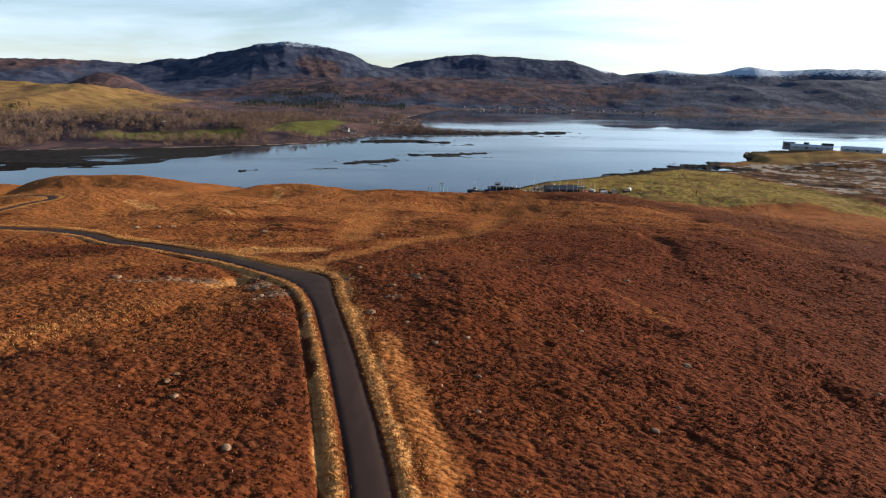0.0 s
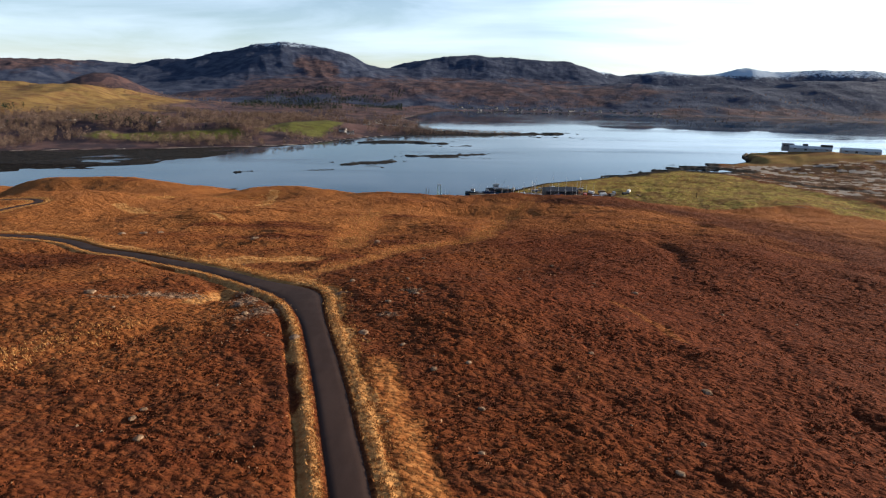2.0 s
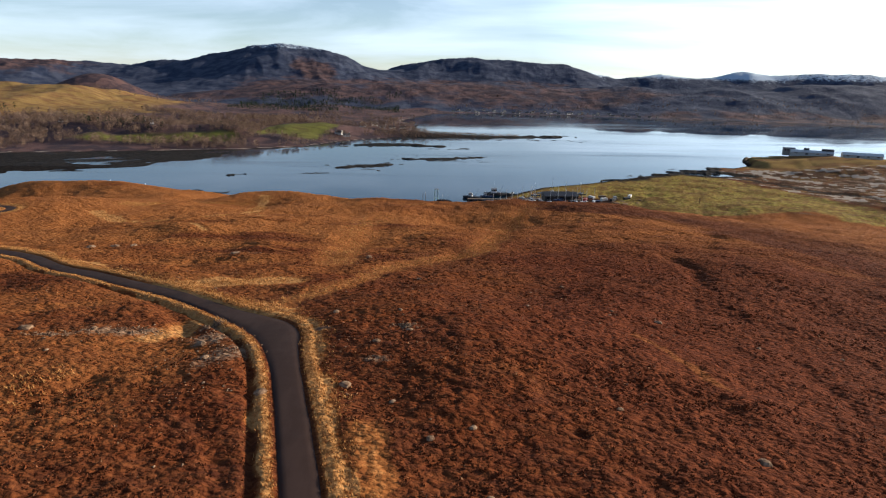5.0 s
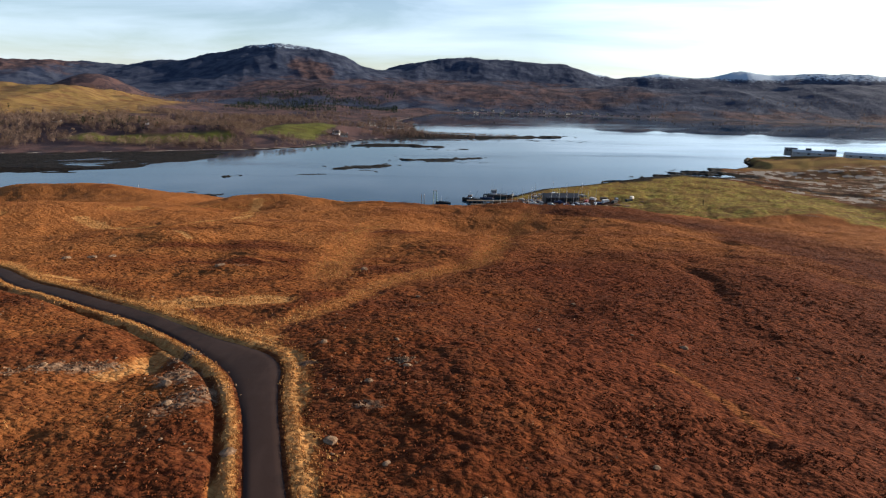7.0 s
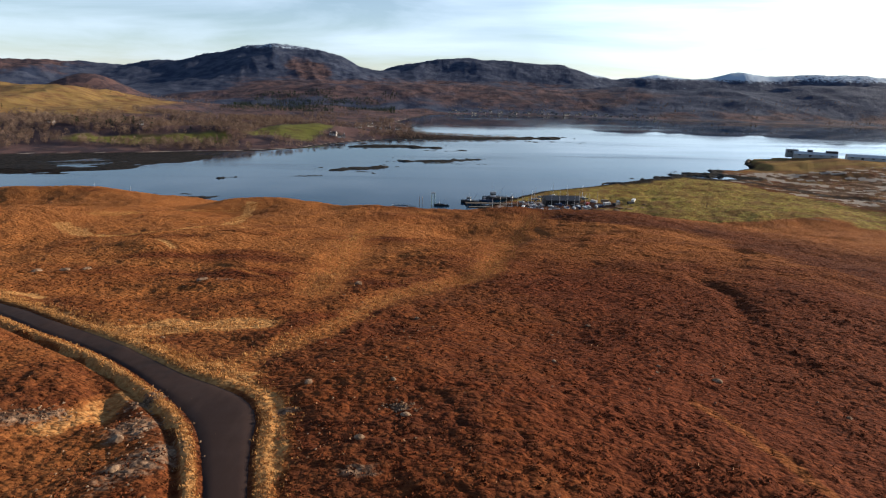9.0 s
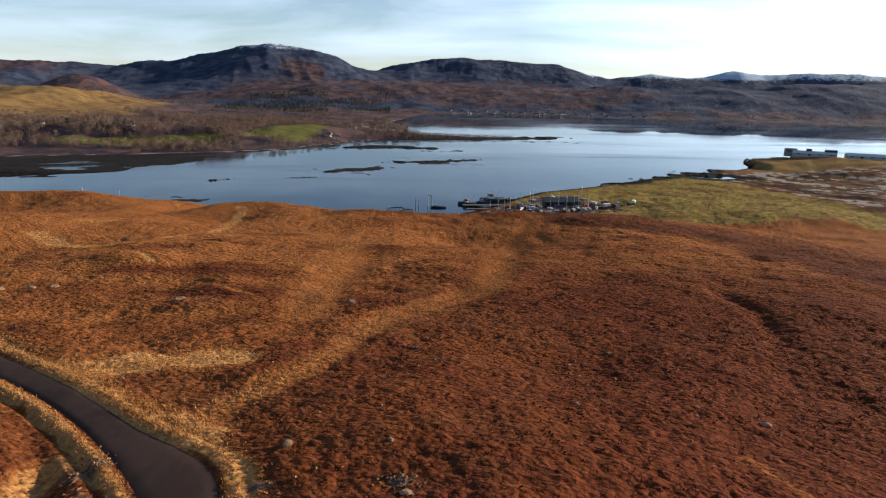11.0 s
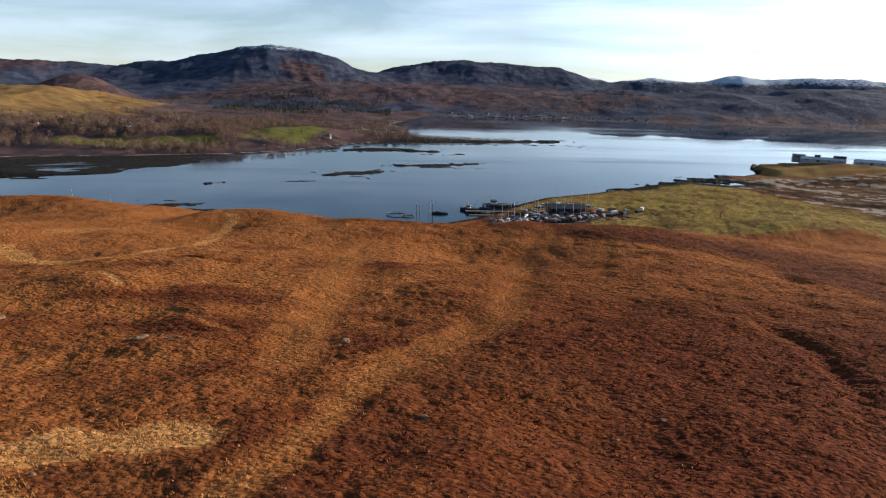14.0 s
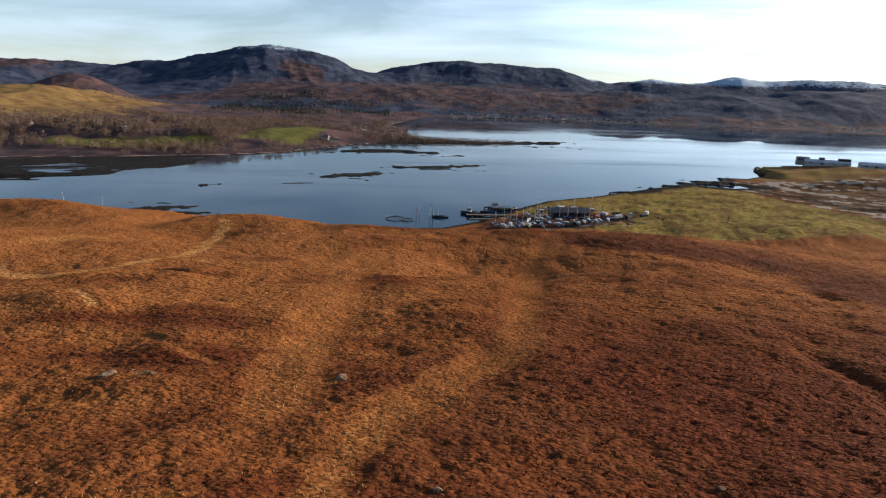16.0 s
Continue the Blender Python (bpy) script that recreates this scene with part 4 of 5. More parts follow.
def pebbles():
    x, y = scatter(700, 58, 150, 40)
    d, side, rz, rw = road_near(x, y)
    keep = (d - rw > 1.2) & (layers(x, y, 12, 2, 111) > 0.1)
    x, y = x[keep], y[keep]
    xr = [(cx, cy, rx, ry, tu) for cx, cy, rx, ry, tu in ROCKY[:7]]
    more = []
    for cx, cy, rx, ry, tu in xr:
        for _ in range(60):
            u, v, c, s = rng.normal(0, rx * 0.6), rng.normal(0, ry * 0.6), math.cos(radians(tu)), math.sin(radians(tu))
            more.append((cx + u * c - v * s, cy + u * s + v * c))
    x, y = np.r_[x, [m[0] for m in more]], np.r_[y, [m[1] for m in more]]
    z, n = terrain(x, y), len(x)
    base = np.array([(1, 0, 0), (0, 1, 0), (-1, 0, 0), (0, -1, 0), (0, 0, 0.8), (0, 0, -0.5)])
    tri = np.array([(0, 1, 4), (1, 2, 4), (2, 3, 4), (3, 0, 4), (1, 0, 5), (2, 1, 5), (3, 2, 5), (0, 3, 5)])
    s = rng.uniform(0.05, 0.17, (n, 1, 1))
    v = base[None] * s * rng.uniform(0.6, 1.4, (n, 6, 3)) + np.stack([x, y, z + 0.05], -1)[:, None]
    tagged(new("stones", mesh_of("stones", v.reshape(-1, 3), (tri[None] + 6 * np.arange(n)[:, None, None]).reshape(-1, 3), GRANITE)), "small pale stones among the heather", "stones", kind="stuff")


pebbles()


# ---- rocks in the loch ----
def skerry(points, wide, high, seed, label):
    """A low weed-covered reef along a line."""
    line = spline(points, 3.0)
    cx, cy = line.mean(0)
    x0, x1 = line[:, 0].min() - wide * 2, line[:, 0].max() + wide * 2
    y0, y1 = line[:, 1].min() - wide * 2, line[:, 1].max() + wide * 2
    nx, ny = int(min(150, (x1 - x0) / 1.2)), int(min(90, (y1 - y0) / 1.2))
    gx, gy = np.meshgrid(np.linspace(x0, x1, nx), np.linspace(y0, y1, ny))
    d, side, far = along(gx, gy, line)
    total = np.linalg.norm(np.diff(line, axis=0), axis=1).sum()
    taper = np.sqrt(np.clip(4 * far / total * (1 - far / total), 0.05, 1))
    z = high * (1.25 * np.exp(-(d / (wide * taper)) ** 2) - 0.45) + 0.55 * high * layers(gx, gy, wide * 0.9, 4, seed)
    z = np.maximum(z, -0.9)
    i, j = np.meshgrid(np.arange(ny - 1), np.arange(nx - 1), indexing="ij")
    quads = np.stack([i * nx + j, i * nx + j + 1, (i + 1) * nx + j + 1, (i + 1) * nx + j], -1).reshape(-1, 4)
    keep = z.ravel()[quads].max(1) > -0.5
    ob = new("skerry", mesh_of("skerry", np.stack([gx - cx, gy - cy, z], -1).reshape(-1, 3), quads[keep], WEED, True))
    ob.matrix_basis = pose(cx, cy, 0)
    tagged(ob, label, "skerry", "reefs in the loch")


REEF = "dark weed-covered reef awash in the loch"
skerry([(-88, 712), (-60, 728), (-25, 746)], 10, 1.3, 201, REEF)
skerry([(-11, 797), (40, 806), (95, 826)], 9, 1.3, 203, REEF)
skerry([(20, 785), (60, 790)], 4, 0.5, 205, REEF)
skerry([(-89, 950), (-40, 966), (20, 956), (50, 952)], 19, 2.2, 207, REEF)
skerry([(-30, 1085), (60, 1105), (150, 1118), (284, 1148)], 16, 2.6, 209, "long dark spit of weed-covered rock with low scrub")
skerry([(-212, 536), (-192, 544), (-168, 552)], 7, 0.8, 211, REEF)
skerry([(-196, 526), (-178, 528), (-150, 530)], 4, 0.7, 212, REEF)
skerry([(-196, 646), (-188, 650)], 3, 1.1, 213, REEF)
skerry([(-180, 656), (-177, 657)], 2.5, 1.0, 215, REEF)
skerry([(-120, 668), (-92, 674)], 3, 0.35, 217, REEF)
skerry([(-330, 770), (-290, 790), (-262, 800)], 3, 0.4, 221, REEF)
skerry([(-470, 700), (-400, 722), (-330, 742)], 4, 0.35, 223, REEF)
for k, (x, y) in enumerate([(262, 682), (285, 700), (312, 722), (335, 736)]):
    skerry([(x, y), (x + 28, y - 6), (x + 55, y - 18)], 6.5, 1.5, 225 + 2 * k, "dark tidal reef running out from the shore")
skerry([(384, 764), (378, 735), (376, 712)], 8, 1.7, 241, "dark tidal reef at the tip of the shore")
dyke = spline([(205, 638), (207, 648), (218, 655), (235, 655), (250, 650), (262, 646)], 2)
dv = np.concatenate([np.c_[dyke, 0 * dyke[:, :1] + 0.9 + 0.3 * rng.random((len(dyke), 1))]] + [np.c_[dyke + rng.normal(0, 0.3, dyke.shape) + o, 0 * dyke[:, :1] - 0.5] for o in (np.array([-1.2, -1.2]), np.array([1.2, 1.2]))])
nd = len(dyke)
df = [(a + i, a + i + 1, b + i + 1, b + i) for a, b in ((0, nd), (2 * nd, 0)) for i in range(nd - 1)]
tagged(new("stone_dyke", mesh_of("stone_dyke", dv, df, WEED)), "curved low stone dyke enclosing a tidal pool", "dyke")


# ---- woods ----
def woods(name, x, y, hmin, hmax, mat, label, conifer=False, per=84):
    n, z = len(x), land(x, y)
    h = rng.uniform(hmin, hmax, n)
    verts, faces = [], []
    # crowns of many small twig clumps
    a, u = rng.uniform(0, 2 * np.pi, (n, per)), rng.random((n, per))
    if conifer:
        hz, rr = 0.12 + 0.86 * u, (1 - u) * 0.20 + 0.02
    else:
        hz, rr = 0.25 + 0.72 * u, 0.34 * np.sqrt(np.clip(1 - ((u - 0.42) / 0.6) ** 2, 0.02, 1)) * np.sqrt(rng.random((n, per)))
    c = np.stack([x[:, None] + rr * h[:, None] * np.cos(a), y[:, None] + rr * h[:, None] * np.sin(a), z[:, None] + hz * h[:, None]], -1)
    s = (0.058 if not conifer else 0.10) * h[:, None, None, None]
    tri = rng.normal(0, 1, (n, per, 3, 3)) * s * np.array([0.95, 0.95, 0.6])
    v = (c[:, :, None] + tri).reshape(-1, 3)
    # tapered trunks
    t = np.array([(0.02, 0, 0), (-0.01, 0.017, 0), (-0.01, -0.017, 0), (0, 0, 0.8)])
    tv = t[None] * h[:, None, None] + np.stack([x, y, z - 0.2], -1)[:, None]
    f1 = np.arange(len(v)).reshape(-1, 3)
    f2 = (np.array([(0, 1, 3), (1, 2, 3), (2, 0, 3)])[None] + 4 * np.arange(n)[:, None, None]).reshape(-1, 3) + len(v)
    tagged(new(name, mesh_of(name, np.concatenate([v, tv.reshape(-1, 3)]), np.concatenate([f1, f2]), mat)), label, "trees", kind="stuff")


def wooded(n, x0, x1, y0, y1, lot, seed, top=60):
    x, y = rng.uniform(x0, x1, n), rng.uniform(y0, y1, n)
    z, sd = land(x, y), inland(x, y)
    keep = (sd > 5) & (z < top) & (layers(x, y, 90, 3, seed) > 0.5 - lot)
    for cx, cy, rx, ry, turn in MEADOWS:
        c, s = math.cos(radians(turn)), math.sin(radians(turn))
        u, v = (x - cx) * c + (y - cy) * s, (y - cy) * c - (x - cx) * s
        keep &= np.maximum(np.abs(u) / rx, np.abs(v) / ry) > 1.05
    return x[keep], y[keep]


woods("birch_wood", *wooded(7500, -1150, -180, 760, 1300, 0.75, 301, 27), 7, 13, TWIGS, "leafless brown birch wood above the loch's shore")
woods("shore_scrub", *wooded(2600, -330, 60, 860, 1560, 0.75, 303, 30), 4, 11, TWIGS, "leafless scrub round green fields by the loch")
woods("hill_scrub", *wooded(1700, -900, 1500, 1560, 2150, 0.55, 305, 60), 4, 9, TWIGS, "thin leafless scrub on the far shore's hills")
woods("conifer_plantation", *wooded(1500, -520, -40, 1700, 2150, 0.62, 307, 70), 6, 11, NEEDLES, "dark green conifer plantation at the hill's foot", True, 26)
woods("dark_pines", *wooded(420, -760, -300, 960, 1140, 0.6, 309, 50), 7, 12, NEEDLES, "dark pines among the birches", True, 26)
sxx, syy = rng.uniform(-70, 200, 1700), rng.uniform(1066, 1165, 1700)
keep = (land(sxx, syy) > 0.4) & (inland(sxx, syy) > 4)
woods("spit_scrub", sxx[keep], syy[keep], 2, 4.5, TWIGS, "low dark scrub on the spit")


# ---- houses and sheds ----
def flat(x, y):
    return float(terrain(np.array([float(x)]), np.array([float(y)]), False)[0])


def gable_house(name, m, long, deep, eave, peak, wall, roof, label, category, group="", chimneys=2, windows=3):
    ob = thing(name, m, label, category, group)
    l, d = long / 2, deep / 2
    part("wall", faces_of([(-l, -d, -1), (l, -d, -1), (l, d, -1), (-l, d, -1), (-l, -d, eave), (l, -d, eave), (l, d, eave), (-l, d, eave), (-l, 0, peak - 0.15), (l, 0, peak - 0.15)],
                          [(0, 1, 5, 4), (2, 3, 7, 6), (1, 2, 6, 9, 5), (3, 0, 4, 8, 7), (3, 2, 1, 0)]), wall, ob)
    o, t = 0.3, 0.18
    k = (peak - eave) / d
    r = part("roof", faces_of([(-l - o, -d - o, eave - o * k), (l + o, -d - o, eave - o * k), (l + o, 0, peak), (-l - o, 0, peak), (-l - o, d + o, eave - o * k), (l + o, d + o, eave - o * k),
                               (-l - o, -d - o, eave - o * k - t), (l + o, -d - o, eave - o * k - t), (l + o, 0, peak - t), (-l - o, 0, peak - t), (-l - o, d + o, eave - o * k - t), (l + o, d + o, eave - o * k - t)],
                              [(0, 1, 2, 3), (3, 2, 5, 4), (6, 9, 8, 7), (9, 10, 11, 8), (0, 6, 7, 1), (4, 5, 11, 10), (0, 3, 9, 6), (3, 4, 10, 9), (1, 7, 8, 2), (2, 8, 11, 5)]), roof, ob)
    for c in range(chimneys):
        x = (l - 0.6) * (1 if c else -1)
        part("chimney", boxed(x - 0.4, x + 0.4, -0.35, 0.35, peak - 0.6, peak + 0.9), wall, r)
    for c in range(windows):
        x = -l + long * (c + 0.5) / windows
        part("window", boxed(x - 0.5, x + 0.5, -d - 0.04, -d + 0.05, eave * 0.38, eave * 0.8), GLASS, ob, "dark window pane")
    return ob


cottage = gable_house("cottage", pose(-112, 1042, flat(-112, 1042), 0, 0, 12), 12, 6, 3.2, 6, OFFWHITE, SLATE, "white rendered cottage with a slate roof by the shore", "house", "cottages by the loch")
for x, y, turn in [(-126, 1052, -20), (-58, 1200, 8), (-40, 1212, -15), (-76, 1226, 30), (-20, 1225, 5), (-420, 1000, 20), (-560, 1010, -12), (-640, 960, 0), (-96, 1190, -4)]:
    copy_thing(cottage, pose(x, y, flat(x, y), 0, 0, turn))
far_house = gable_house("cottage", pose(126, 1870, flat(126, 1870), 0, 0, 20), 9, 5, 2.4, 4.4, VILLAGE, SLATE, "small pale grey house in the far lochside village", "house", "houses of the far village", 1, 2)
for k in range(45):
    x = 134 + 13.5 * k + 12 * rng.random()
    y = 1866 + 26 * rng.random() + (70 if k % 3 == 0 else 0) - max(0, x - 450) * 0.28
    copy_thing(far_house, pose(x, y, flat(x, y), 0, 0, rng.uniform(-40, 40)))


def long_shed(m, long, deep, eave, peak, roof, wall, label, bays):
    ob = thing("long_shed", m, label, "shed", "sheds by the loch")
    l, d = long / 2, deep / 2
    part("wall", faces_of([(-l, -d, -3), (l, -d, -3), (l, d, -3), (-l, d, -3), (-l, -d, eave), (l, -d, eave), (l, d, eave), (-l, d, eave), (-l, 0, peak - 0.1), (l, 0, peak - 0.1)],
                          [(0, 1, 5, 4), (2, 3, 7, 6), (1, 2, 6, 9, 5), (3, 0, 4, 8, 7), (3, 2, 1, 0)]), wall, ob)
    for s in (-1, 1):
        bm = faces_of([(-l - 0.4, s * (d + 0.5), eave - 0.1), (l + 0.4, s * (d + 0.5), eave - 0.1), (l + 0.4, 0, peak), (-l - 0.4, 0, peak),
                       (-l - 0.4, s * (d + 0.5), eave - 0.3), (l + 0.4, s * (d + 0.5), eave - 0.3), (l + 0.4, 0, peak - 0.2), (-l - 0.4, 0, peak - 0.2)],
                      [(0, 1, 2, 3), (4, 7, 6, 5), (0, 4, 5, 1), (1, 5, 6, 2), (2, 6, 7, 3), (3, 7, 4, 0)])
        part("roof_slope", bm, roof, ob)
    for c in range(bays):
        x = -l + long * (c + 0.5) / bays
        part("door" if c % 3 == 1 else "window", boxed(x - 1.6, x + 1.6, -d - 0.06, -d + 0.1, 0.2 if c % 3 == 1 else 1.6, eave * 0.78), DARKSHEET if c % 3 == 1 else GLASS, ob)
    part("gutter", boxed(-l, l, -d - 0.62, -d - 0.48, eave - 0.35, eave - 0.2), GREY, ob)
    return ob


S1 = long_shed(pose(548, 806, flat(548, 806) + 1.2, 0, 0, -24), 51, 12, 3.4, 6.2, SHEET, HULLGREY, "long pale shed with a metal roof on the headland", 4)
long_shed(pose(604, 784, flat(604, 784) + 1.2, 0, 0, -24), 46, 12, 3.6, 6.6, SHEET, HULLGREY, "long grey shed with a pale metal roof on the headland", 4)
office = thing("flat_roofed_block", pose(527, 824, flat(548, 806) + 1.2, 0, 0, -24), "tall dark block beside the long pale shed", "building")
part("wall", boxed(-7, 7, -5, 5, -3, 7), GREY, office)
part("roof", boxed(-7.4, 7.4, -5.4, 5.4, 7, 7.5), DARKSHEET, office)
for c in range(4):
    part("window", boxed(-5.6 + 3 * c, -3.8 + 3 * c, -5.06, -4.9, 3.6, 5.6), GLASS, office)
for x, y, l in ((543, 810, 6), (566, 799, 14)):
    hut = thing("roof_plant", pose(x, y, flat(548, 806) + 7.4, 0, 0, -24), "dark plant housing on the shed's roof", "plant housing")
    part("housing", boxed(-l / 2, l / 2, -2, 2, -1, 2.2), DARKSHEET, hut)
    part("cap", boxed(-l / 2 - 0.2, l / 2 + 0.2, -2.2, 2.2, 2.2, 2.5), GREY, hut)

# the low cliff of the headland
crag = stone_mesh("cliff", 9, 0.7, CLIFF, 4)
for x, y, r, turn in ((476, 838, 5, 60), (467, 815, 4, 80), (488, 856, 5, 50)):
    ob = new("cliff", crag)
    ob.matrix_basis = pose(x, y, 1.2, 0, 0, turn) @ Matrix.Diagonal((r * 1.3, r * 0.8, r * 0.62, 1))
    tagged(ob, "low brown rocky bluff above the loch", "bluff", kind="structure")


# ---- the boatyard ----
def hull_mesh(long, beam, deep, keel):
    bm = bmesh.new()
    rows = []
    for k in range(9):
        u = k / 8
        b = beam / 2 * (math.sin(math.pi * min(1, 0.18 + 0.95 * (1 - u) ** 0.75)) ** 0.6 if u < 1 else 0.02)
        sheer = deep * (1 + 0.25 * u * u)
        y = -long / 2 + long * u
        rows.append([bm.verts.new((s * w * b, y + 0.35 * u * h * 0.6, z)) for s, w, z, h in
                     ((-1, 1, sheer, 1), (-1, 0.92, deep * 0.45, 0.3), (-1, 0.45, deep * 0.1, 0), (1, 0, 0.0, 0), (1, 0.45, deep * 0.1, 0), (1, 0.92, deep * 0.45, 0.3), (1, 1, sheer, 1))])
    for a, b in zip(rows[:-1], rows[1:]):
        for i in range(6):
            bm.faces.new((a[i], a[i + 1], b[i + 1], b[i]))
        bm.faces.new((a[6], a[0], b[0], b[6]))
    bm.faces.new(rows[0]), bm.faces.new(rows[-1])
    if keel:
        box(bm, -0.12, 0.12, -long * 0.14, long * 0.12, -keel, 0.15)
        box(bm, -0.06, 0.06, -long * 0.44, -long * 0.38, -keel * 0.8, 0.3)
    return bm


def yacht(m, long, hull, label, ashore=True, mast=True, category="yacht", cover=False):
    ob = thing("yacht", m, label, category, "boats of the yard")
    keel = 1.3 if ashore else 0.8
    up = 1.45 if ashore else -0.35
    def raised(bm):
        bmesh.ops.translate(bm, verts=bm.verts[:], vec=(0, 0, up))
        return bm
    h = long * 0.13
    body = part("hull", raised(hull_mesh(long, long * 0.3, h, keel)), hull, ob, soft=True)
    part("deck_house", raised(boxed(-long * 0.09, long * 0.09, -long * 0.12, long * 0.2, h, h + 0.65, 0.12)), CANVAS if cover else WHITE, ob)
    part("window", raised(boxed(-long * 0.093, long * 0.093, -long * 0.06, long * 0.14, h + 0.25, h + 0.48)), GLASS, ob, "dark cabin windows")
    part("stern_rail", raised(rod(bmesh.new(), (-long * 0.11, -long * 0.46, h + 0.6), (long * 0.11, -long * 0.46, h + 0.6), 0.03)), ALLOY, ob)
    part("bow_rail", raised(rod(bmesh.new(), (0, long * 0.49, h), (0, long * 0.49, h + 0.8), 0.03)), ALLOY, ob)
    if mast:
        p = part("mast", raised(rod(bmesh.new(), (0, long * 0.1, h), (0, long * 0.1, h + long * 1.25), 0.14, 0.10)), ALLOY, ob, "bare alloy mast")
        part("spreader", raised(rod(bmesh.new(), (-0.8, long * 0.1, h + long * 0.7), (0.8, long * 0.1, h + long * 0.7), 0.03)), ALLOY, p)
        part("boom", raised(rod(bmesh.new(), (0, long * 0.1, h + 1.4), (0, -long * 0.36, h + 1.3), 0.10)), CANVAS, ob, "boom with a furled sail")
        part("forestay", raised(rod(bmesh.new(), (0, long * 0.5, h), (0, long * 0.1, h + long * 1.22), 0.02)), ALLOY, ob)
    if ashore:
        for sx, sy in ((-1, -1), (1, -1), (-1, 1), (1, 1)):
            part("prop", rod(bmesh.new(), (sx * long * 0.22, sy * long * 0.2, -0.3), (sx * long * 0.12, sy * long * 0.18, up + h * 0.5), 0.07), TIMBER, ob, "timber shore")
    return ob


YARD = [(72, 481, 9.5, WHITE, 15), (77, 484, 10.5, WHITE, -5), (81, 480, 8.5, WHITE, 10), (86, 484, 9, OFFWHITE, 0), (90, 481, 10, WHITE, -12), (95, 485, 8, NAVY, 20), (100, 482, 9.5, WHITE, 5),
        (106, 486, 10, OFFWHITE, -10), (112, 483, 9, WHITE, 70), (119, 486, 8.5, WHITE, 80), (126, 485, 9.5, OFFWHITE, 15), (131, 484, 9, WHITE, -8), (136, 488, 10, WHITE, 5), (140, 485, 8.5, NAVY, 10),
        (84, 496, 9, OFFWHITE, 30), (93, 499, 8.5, WHITE, -25), (103, 500, 9, NAVY, 60), (112, 538, 9, WHITE, 100), (121, 548, 10, WHITE, 80), (132, 556, 9, WHITE, 110), (142, 545, 8, OFFWHITE, 60),
        (116, 495, 8, NAVY, 40), (124, 500, 9, WHITE, 75), (146, 494, 8.5, NAVY, 20), (150, 488, 9, OFFWHITE, -15), (99, 492, 7.5, NAVY, 85), (67, 487, 8, NAVY, 30), (104, 516, 9, OFFWHITE, 15), (98, 524, 8, NAVY, 50), (152, 532, 8.5, WHITE, 70)]
for k, (x, y, l, mat, turn) in enumerate(YARD):
    mat = (mat, HULLGREY, NAVY, HULLGREY, GREY)[k % 5]
    yacht(pose(x, y, flat(x, y) + 0.05, 0, 0, turn), l, mat, ("navy" if mat is NAVY else "pale grey" if mat is HULLGREY else "dull grey" if mat is GREY else "white") + " sailing yacht propped ashore in the boatyard", mast=k not in (8, 9, 15, 18), cover=k % 4 == 2)
for x, y, turn in ((-264, 545, 40), (-229, 532, 10)):
    yacht(pose(x, y, 0.0, 0, 0, turn), 8.5, WHITE, "white sailing yacht moored off the near shore", False)

big = long_shed(pose(129, 518, flat(129, 518), 0, 0, 1), 29, 14, 4.6, 7, DARKSHEET, DARKSHEET, "long black metal boat shed in the yard", 5)
for k, (x, y, c) in enumerate([(156, 500, NAVY), (164, 505, OFFWHITE), (170, 500, BLACK), (150, 512, REDP), (176, 512, GREY), (110, 506, GREY), (158, 520, OFFWHITE), (136, 502, BLACK), (142, 507, TIMBER), (168, 522, TIMBER), (184, 505, BLACK), (96, 508, BLACK), (190, 515, OFFWHITE)]):
    box_ = thing("storage_container", pose(x, y, flat(x, y), 0, 0, 20 * k), "weathered steel storage container in the boatyard", "container", "containers of the yard")
    part("body", boxed(-3, 3, -1.2, 1.2, 0, 2.5, 0.05), c, box_)
    for s in (-0.6, 0.6):
        part("door", boxed(3.0, 3.06, s - 0.56, s + 0.56, 0.15, 2.35), c, box_)
    for s in range(10):
        part("rib", boxed(-2.8 + 0.6 * s, -2.6 + 0.6 * s, -1.25, -1.2, 0.15, 2.35), c, box_)


def workboat(m, long, label, deckhouse=True, mat=BLACK):
    ob = thing("workboat", m, label, "workboat", "working boats at the pier")
    part("hull", hull_mesh(long, long * 0.28, long * 0.11, 0), mat, ob, soft=True)
    d = long * 0.115
    for s in (-1, 1):
        part("bulwark", rod(bmesh.new(), (s * long * 0.13, -long * 0.4, d), (s * long * 0.1, long * 0.3, d + 0.5), 0.2), mat, ob)
    if deckhouse:
        w = part("wheelhouse", boxed(-long * 0.08, long * 0.08, long * 0.05, long * 0.22, d, d + long * 0.16, 0.1), WHITE, ob, "white wheelhouse")
        part("window", boxed(-long * 0.083, long * 0.083, long * 0.04, long * 0.225, d + long * 0.09, d + long * 0.13), GLASS, w)
        part("roof", boxed(-long * 0.09, long * 0.09, long * 0.03, long * 0.24, d + long * 0.16, d + long * 0.172), GREY, w)
    part("derrick", rod(bmesh.new(), (0, -long * 0.05, d), (0, -long * 0.25, d + long * 0.38), 0.12, 0.08), GREY, ob)
    part("mast", rod(bmesh.new(), (0, long * 0.14, d), (0, long * 0.14, d + long * 0.42), 0.09, 0.05), ALLOY, ob)
    return ob


workboat(pose(56, 541, -0.4, 0, 0, 75), 19, "black-hulled workboat with a white wheelhouse at the pier")
workboat(pose(70, 549, -0.4, 0, 0, 88), 13, "dark fishing boat moored at the pier", True, NAVY)
workboat(pose(80, 556, -0.4, 0, 0, 95), 26, "long black-hulled workboat moored at the pier", True)
workboat(pose(29, 527, -0.4, 0, 0, 80), 13, "small dark workboat beside the mooring frame", False)
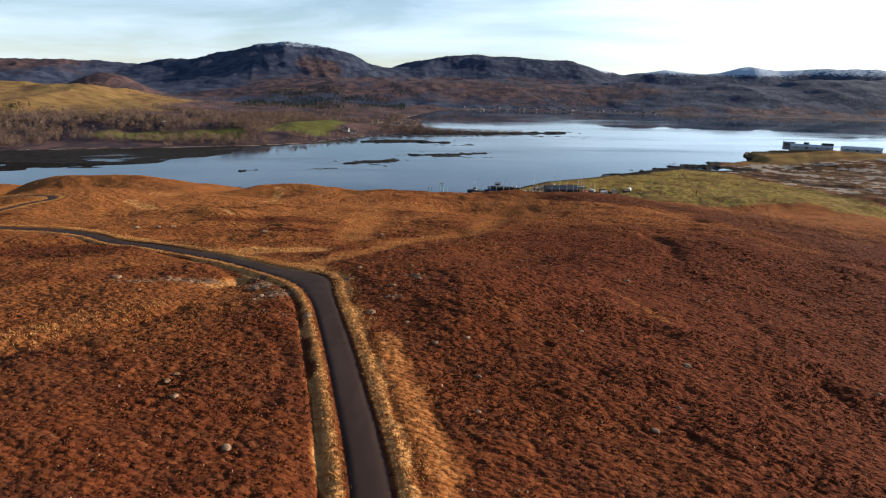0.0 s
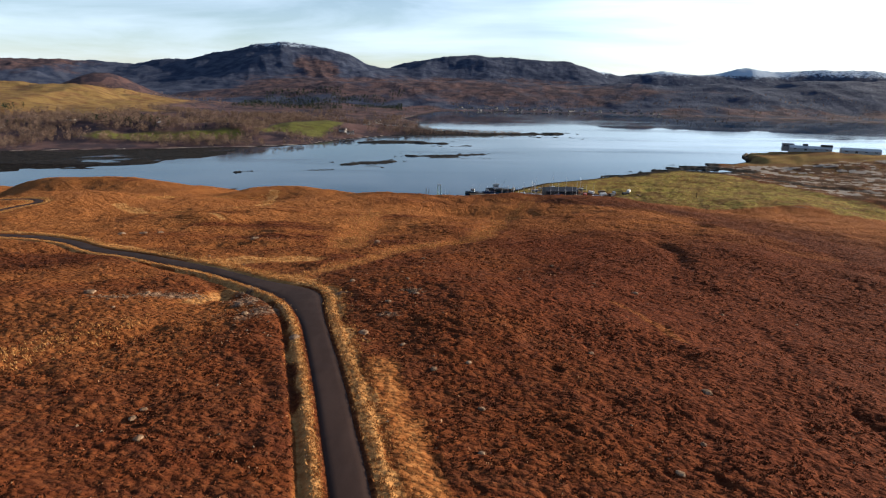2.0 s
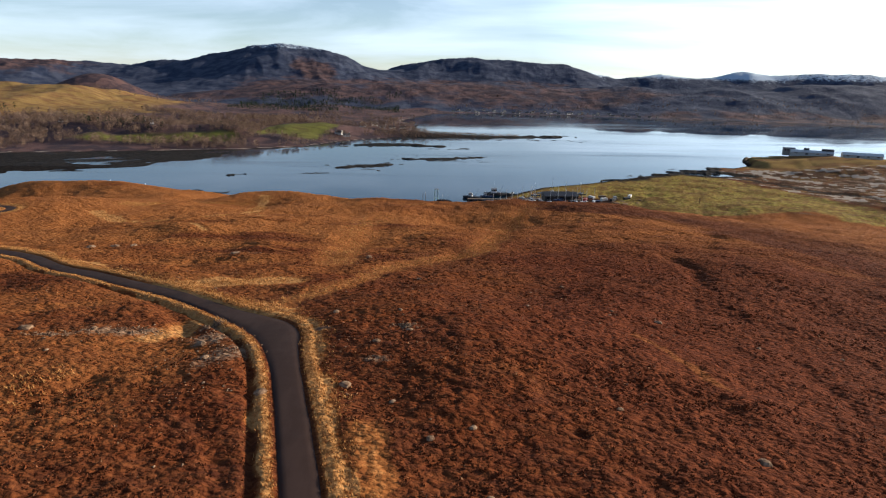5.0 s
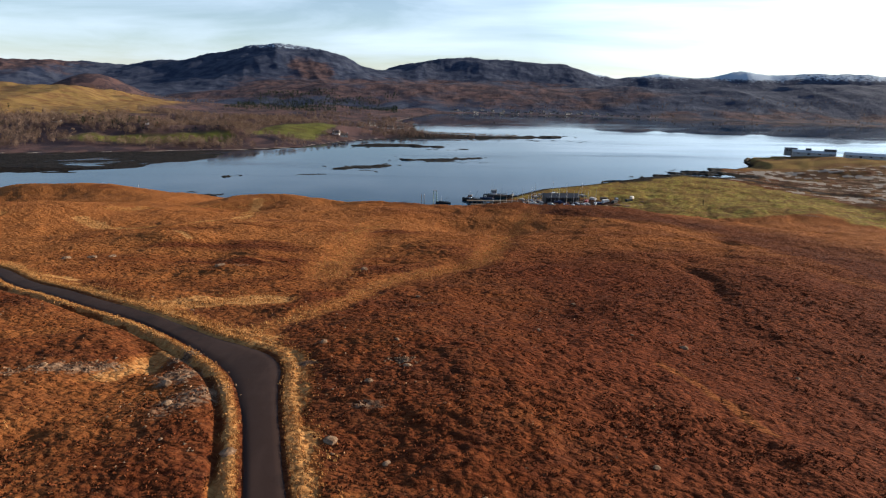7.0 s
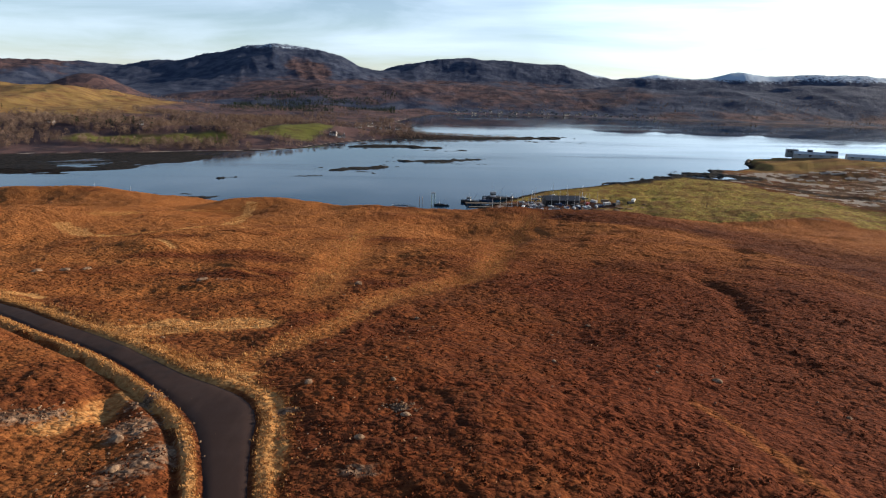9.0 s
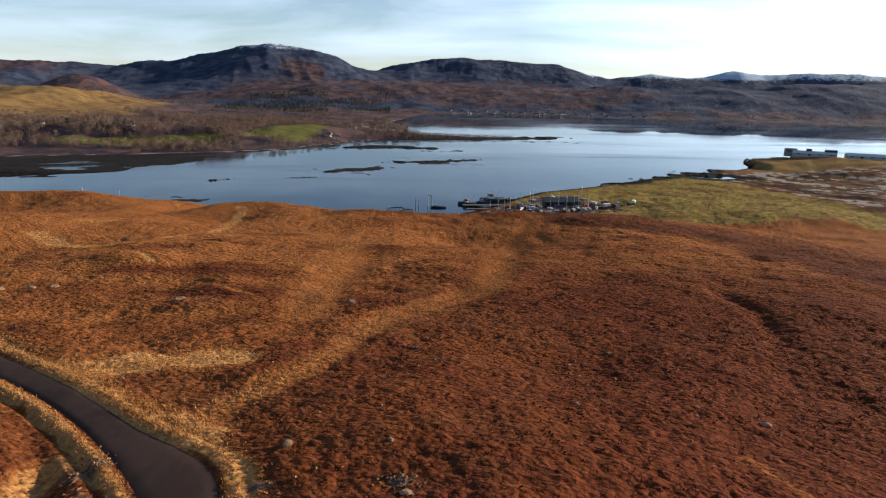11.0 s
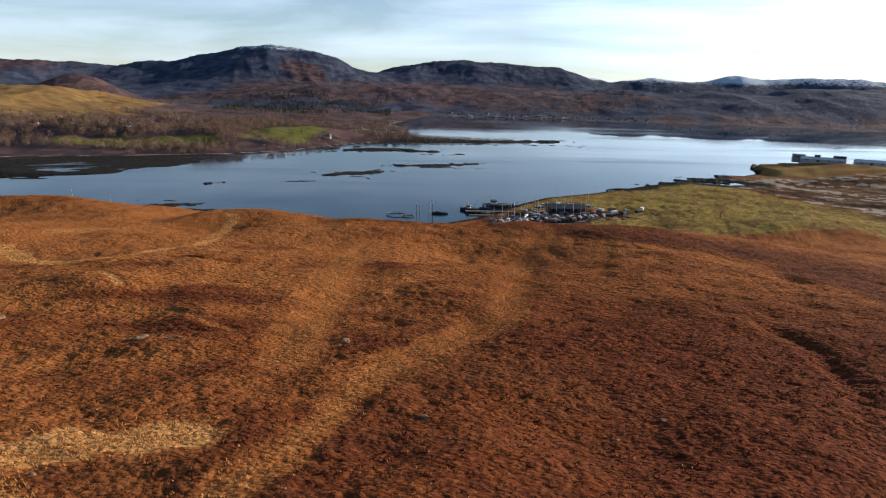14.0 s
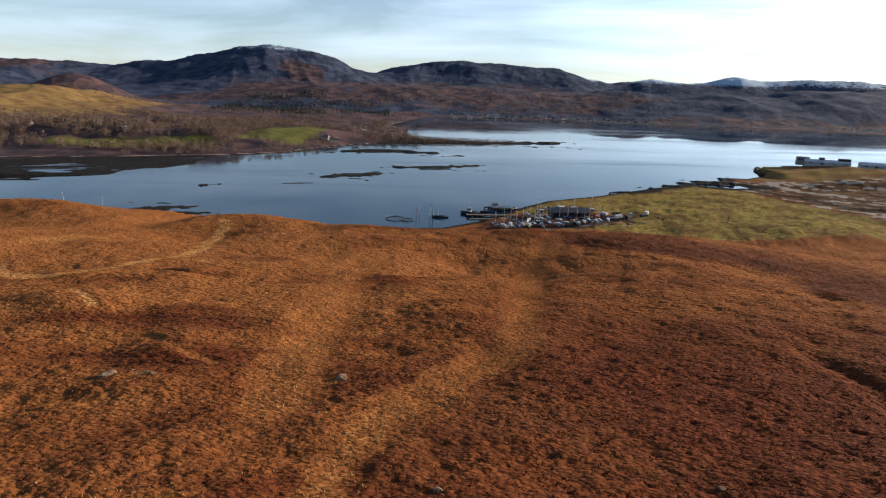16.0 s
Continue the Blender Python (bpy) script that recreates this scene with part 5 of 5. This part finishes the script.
workboat(pose(96, 560, -0.4, 0, 0, 60), 11, "dark fishing boat at the pier's inner end", True)

pier = thing("pier", pose(0, 0, 0), "low timber pier on dark piles", "pier")
px0, px1, py = 50, 112, 533
part("deck", boxed(px0, px1, py - 2, py + 2, 1.3, 1.7), TIMBER, pier)
part("fender_beam", boxed(px0, px1, py + 2.02, py + 2.25, 0.8, 1.5), BLACK, pier)
for k in range(16):
    for s in (-1.7, 1.7):
        part("pile", rod(bmesh.new(), (px0 + 1 + 4 * k, py + s, -5), (px0 + 1 + 4 * k, py + s, 2.1), 0.18), TIMBER, pier)
pontoon = thing("pontoon", pose(72, 524, 0, 0, 0, 4), "flat dark floating pontoon off the yard", "pontoon")
part("deck", boxed(-20, 18, -1.5, 1.5, 0.1, 0.55, 0.05), TIMBER, pontoon)
for k in range(6):
    part("float", boxed(-19 + 6.3 * k, -15 + 6.3 * k, -1.3, 1.3, -0.4, 0.095), BLACK, pontoon)

tower = thing("mooring_tower", pose(22, 532, 0), "pale lattice steel frame standing in the shallows", "steel frame")
for sx in (-1.6, 1.6):
    for sy in (-1.6, 1.6):
        part("leg", rod(bmesh.new(), (sx, sy, -5), (sx * 0.8, sy * 0.8, 10), 0.28), TEAL, tower)
for z in (2, 5, 8, 9.8):
    k = 1.6 - 0.032 * (z + 5) * 0.7
    for s in (-1, 1):
        part("crossbar", rod(bmesh.new(), (-k, s * k, z), (k, s * k, z), 0.1), TEAL, tower)
        part("crossbar", rod(bmesh.new(), (s * k, -k, z), (s * k, k, z), 0.1), TEAL, tower)
part("platform", boxed(-1.6, 1.6, -1.6, 1.6, 9.9, 10.1), GREY, tower)
for x, y, h in ((10, 530, 7), (12.5, 533, 6)):
    pile = new("mooring_pile", None)
    pile.matrix_basis = pose(x, y, 0)
    tagged(pile, "tall dark mooring pile in the shallows", "mooring pile", "mooring piles")
    part("shaft", rod(bmesh.new(), (0, 0, -6), (0.2, 0, h), 0.22, 0.18), TIMBER, pile)
    part("cap", rod(bmesh.new(), (0.2, 0, h), (0.2, 0, h + 0.4), 0.3, 0.1), WHITE, pile)


def ring(bm, r, z, thick, n=40):
    for k in range(n):
        a, b = 2 * math.pi * k / n, 2 * math.pi * (k + 1) / n
        rod(bm, (r * math.cos(a), r * math.sin(a), z), (r * math.cos(b), r * math.sin(b), z), thick, n=5)
    return bm


for x, y, r in ((-6, 520, 7.5), (3, 516, 5)):
    cage = thing("fish_cage", pose(x, y, 0), "round floating fish cage with a handrail", "fish cage", "fish cages")
    part("collar", ring(bmesh.new(), r, 0.15, 0.25), BLACK, cage)
    part("handrail", ring(bmesh.new(), r, 1.2, 0.08), GREY, cage)
    for k in range(16):
        a = 2 * math.pi * k / 16
        part("stanchion", rod(bmesh.new(), (r * math.cos(a), r * math.sin(a), 0.1), (r * math.cos(a), r * math.sin(a), 1.25), 0.07), GREY, cage)
    part("net_pole", rod(bmesh.new(), (0, 0, -0.3), (0, 0, 4), 0.1, 0.05), GREY, cage)
for k, (x, y, r) in enumerate([(152, 478, 2.2), (157, 482, 1.7), (163, 478, 2.6), (168, 484, 1.8), (174, 480, 2.1), (160, 490, 1.9), (170, 494, 2.4), (180, 490, 1.6), (186, 484, 2.0), (178, 500, 2.2), (166, 508, 1.7), (148, 486, 1.5), (192, 496, 1.5)]):
    heap = new("spoil_heap", STONES[k % 5])
    heap.matrix_basis = pose(x, y, flat(x, y) + 0.1, 0, 0, 53 * k) @ Matrix.Diagonal((r * 1.3, r, r * 0.7, 1))
    tagged(heap, "grey heap of stones and spoil beside the boatyard", "spoil heap", "spoil heaps")
post = thing("marker_post", pose(226, 462, flat(226, 462)), "dark timber post on the moor's edge", "post")
part("shaft", rod(bmesh.new(), (0, 0, -0.5), (0, 0, 5), 0.2, 0.15), TIMBER, post)
part("crossarm", boxed(-0.7, 0.7, -0.06, 0.06, 4.3, 4.5), TIMBER, post)
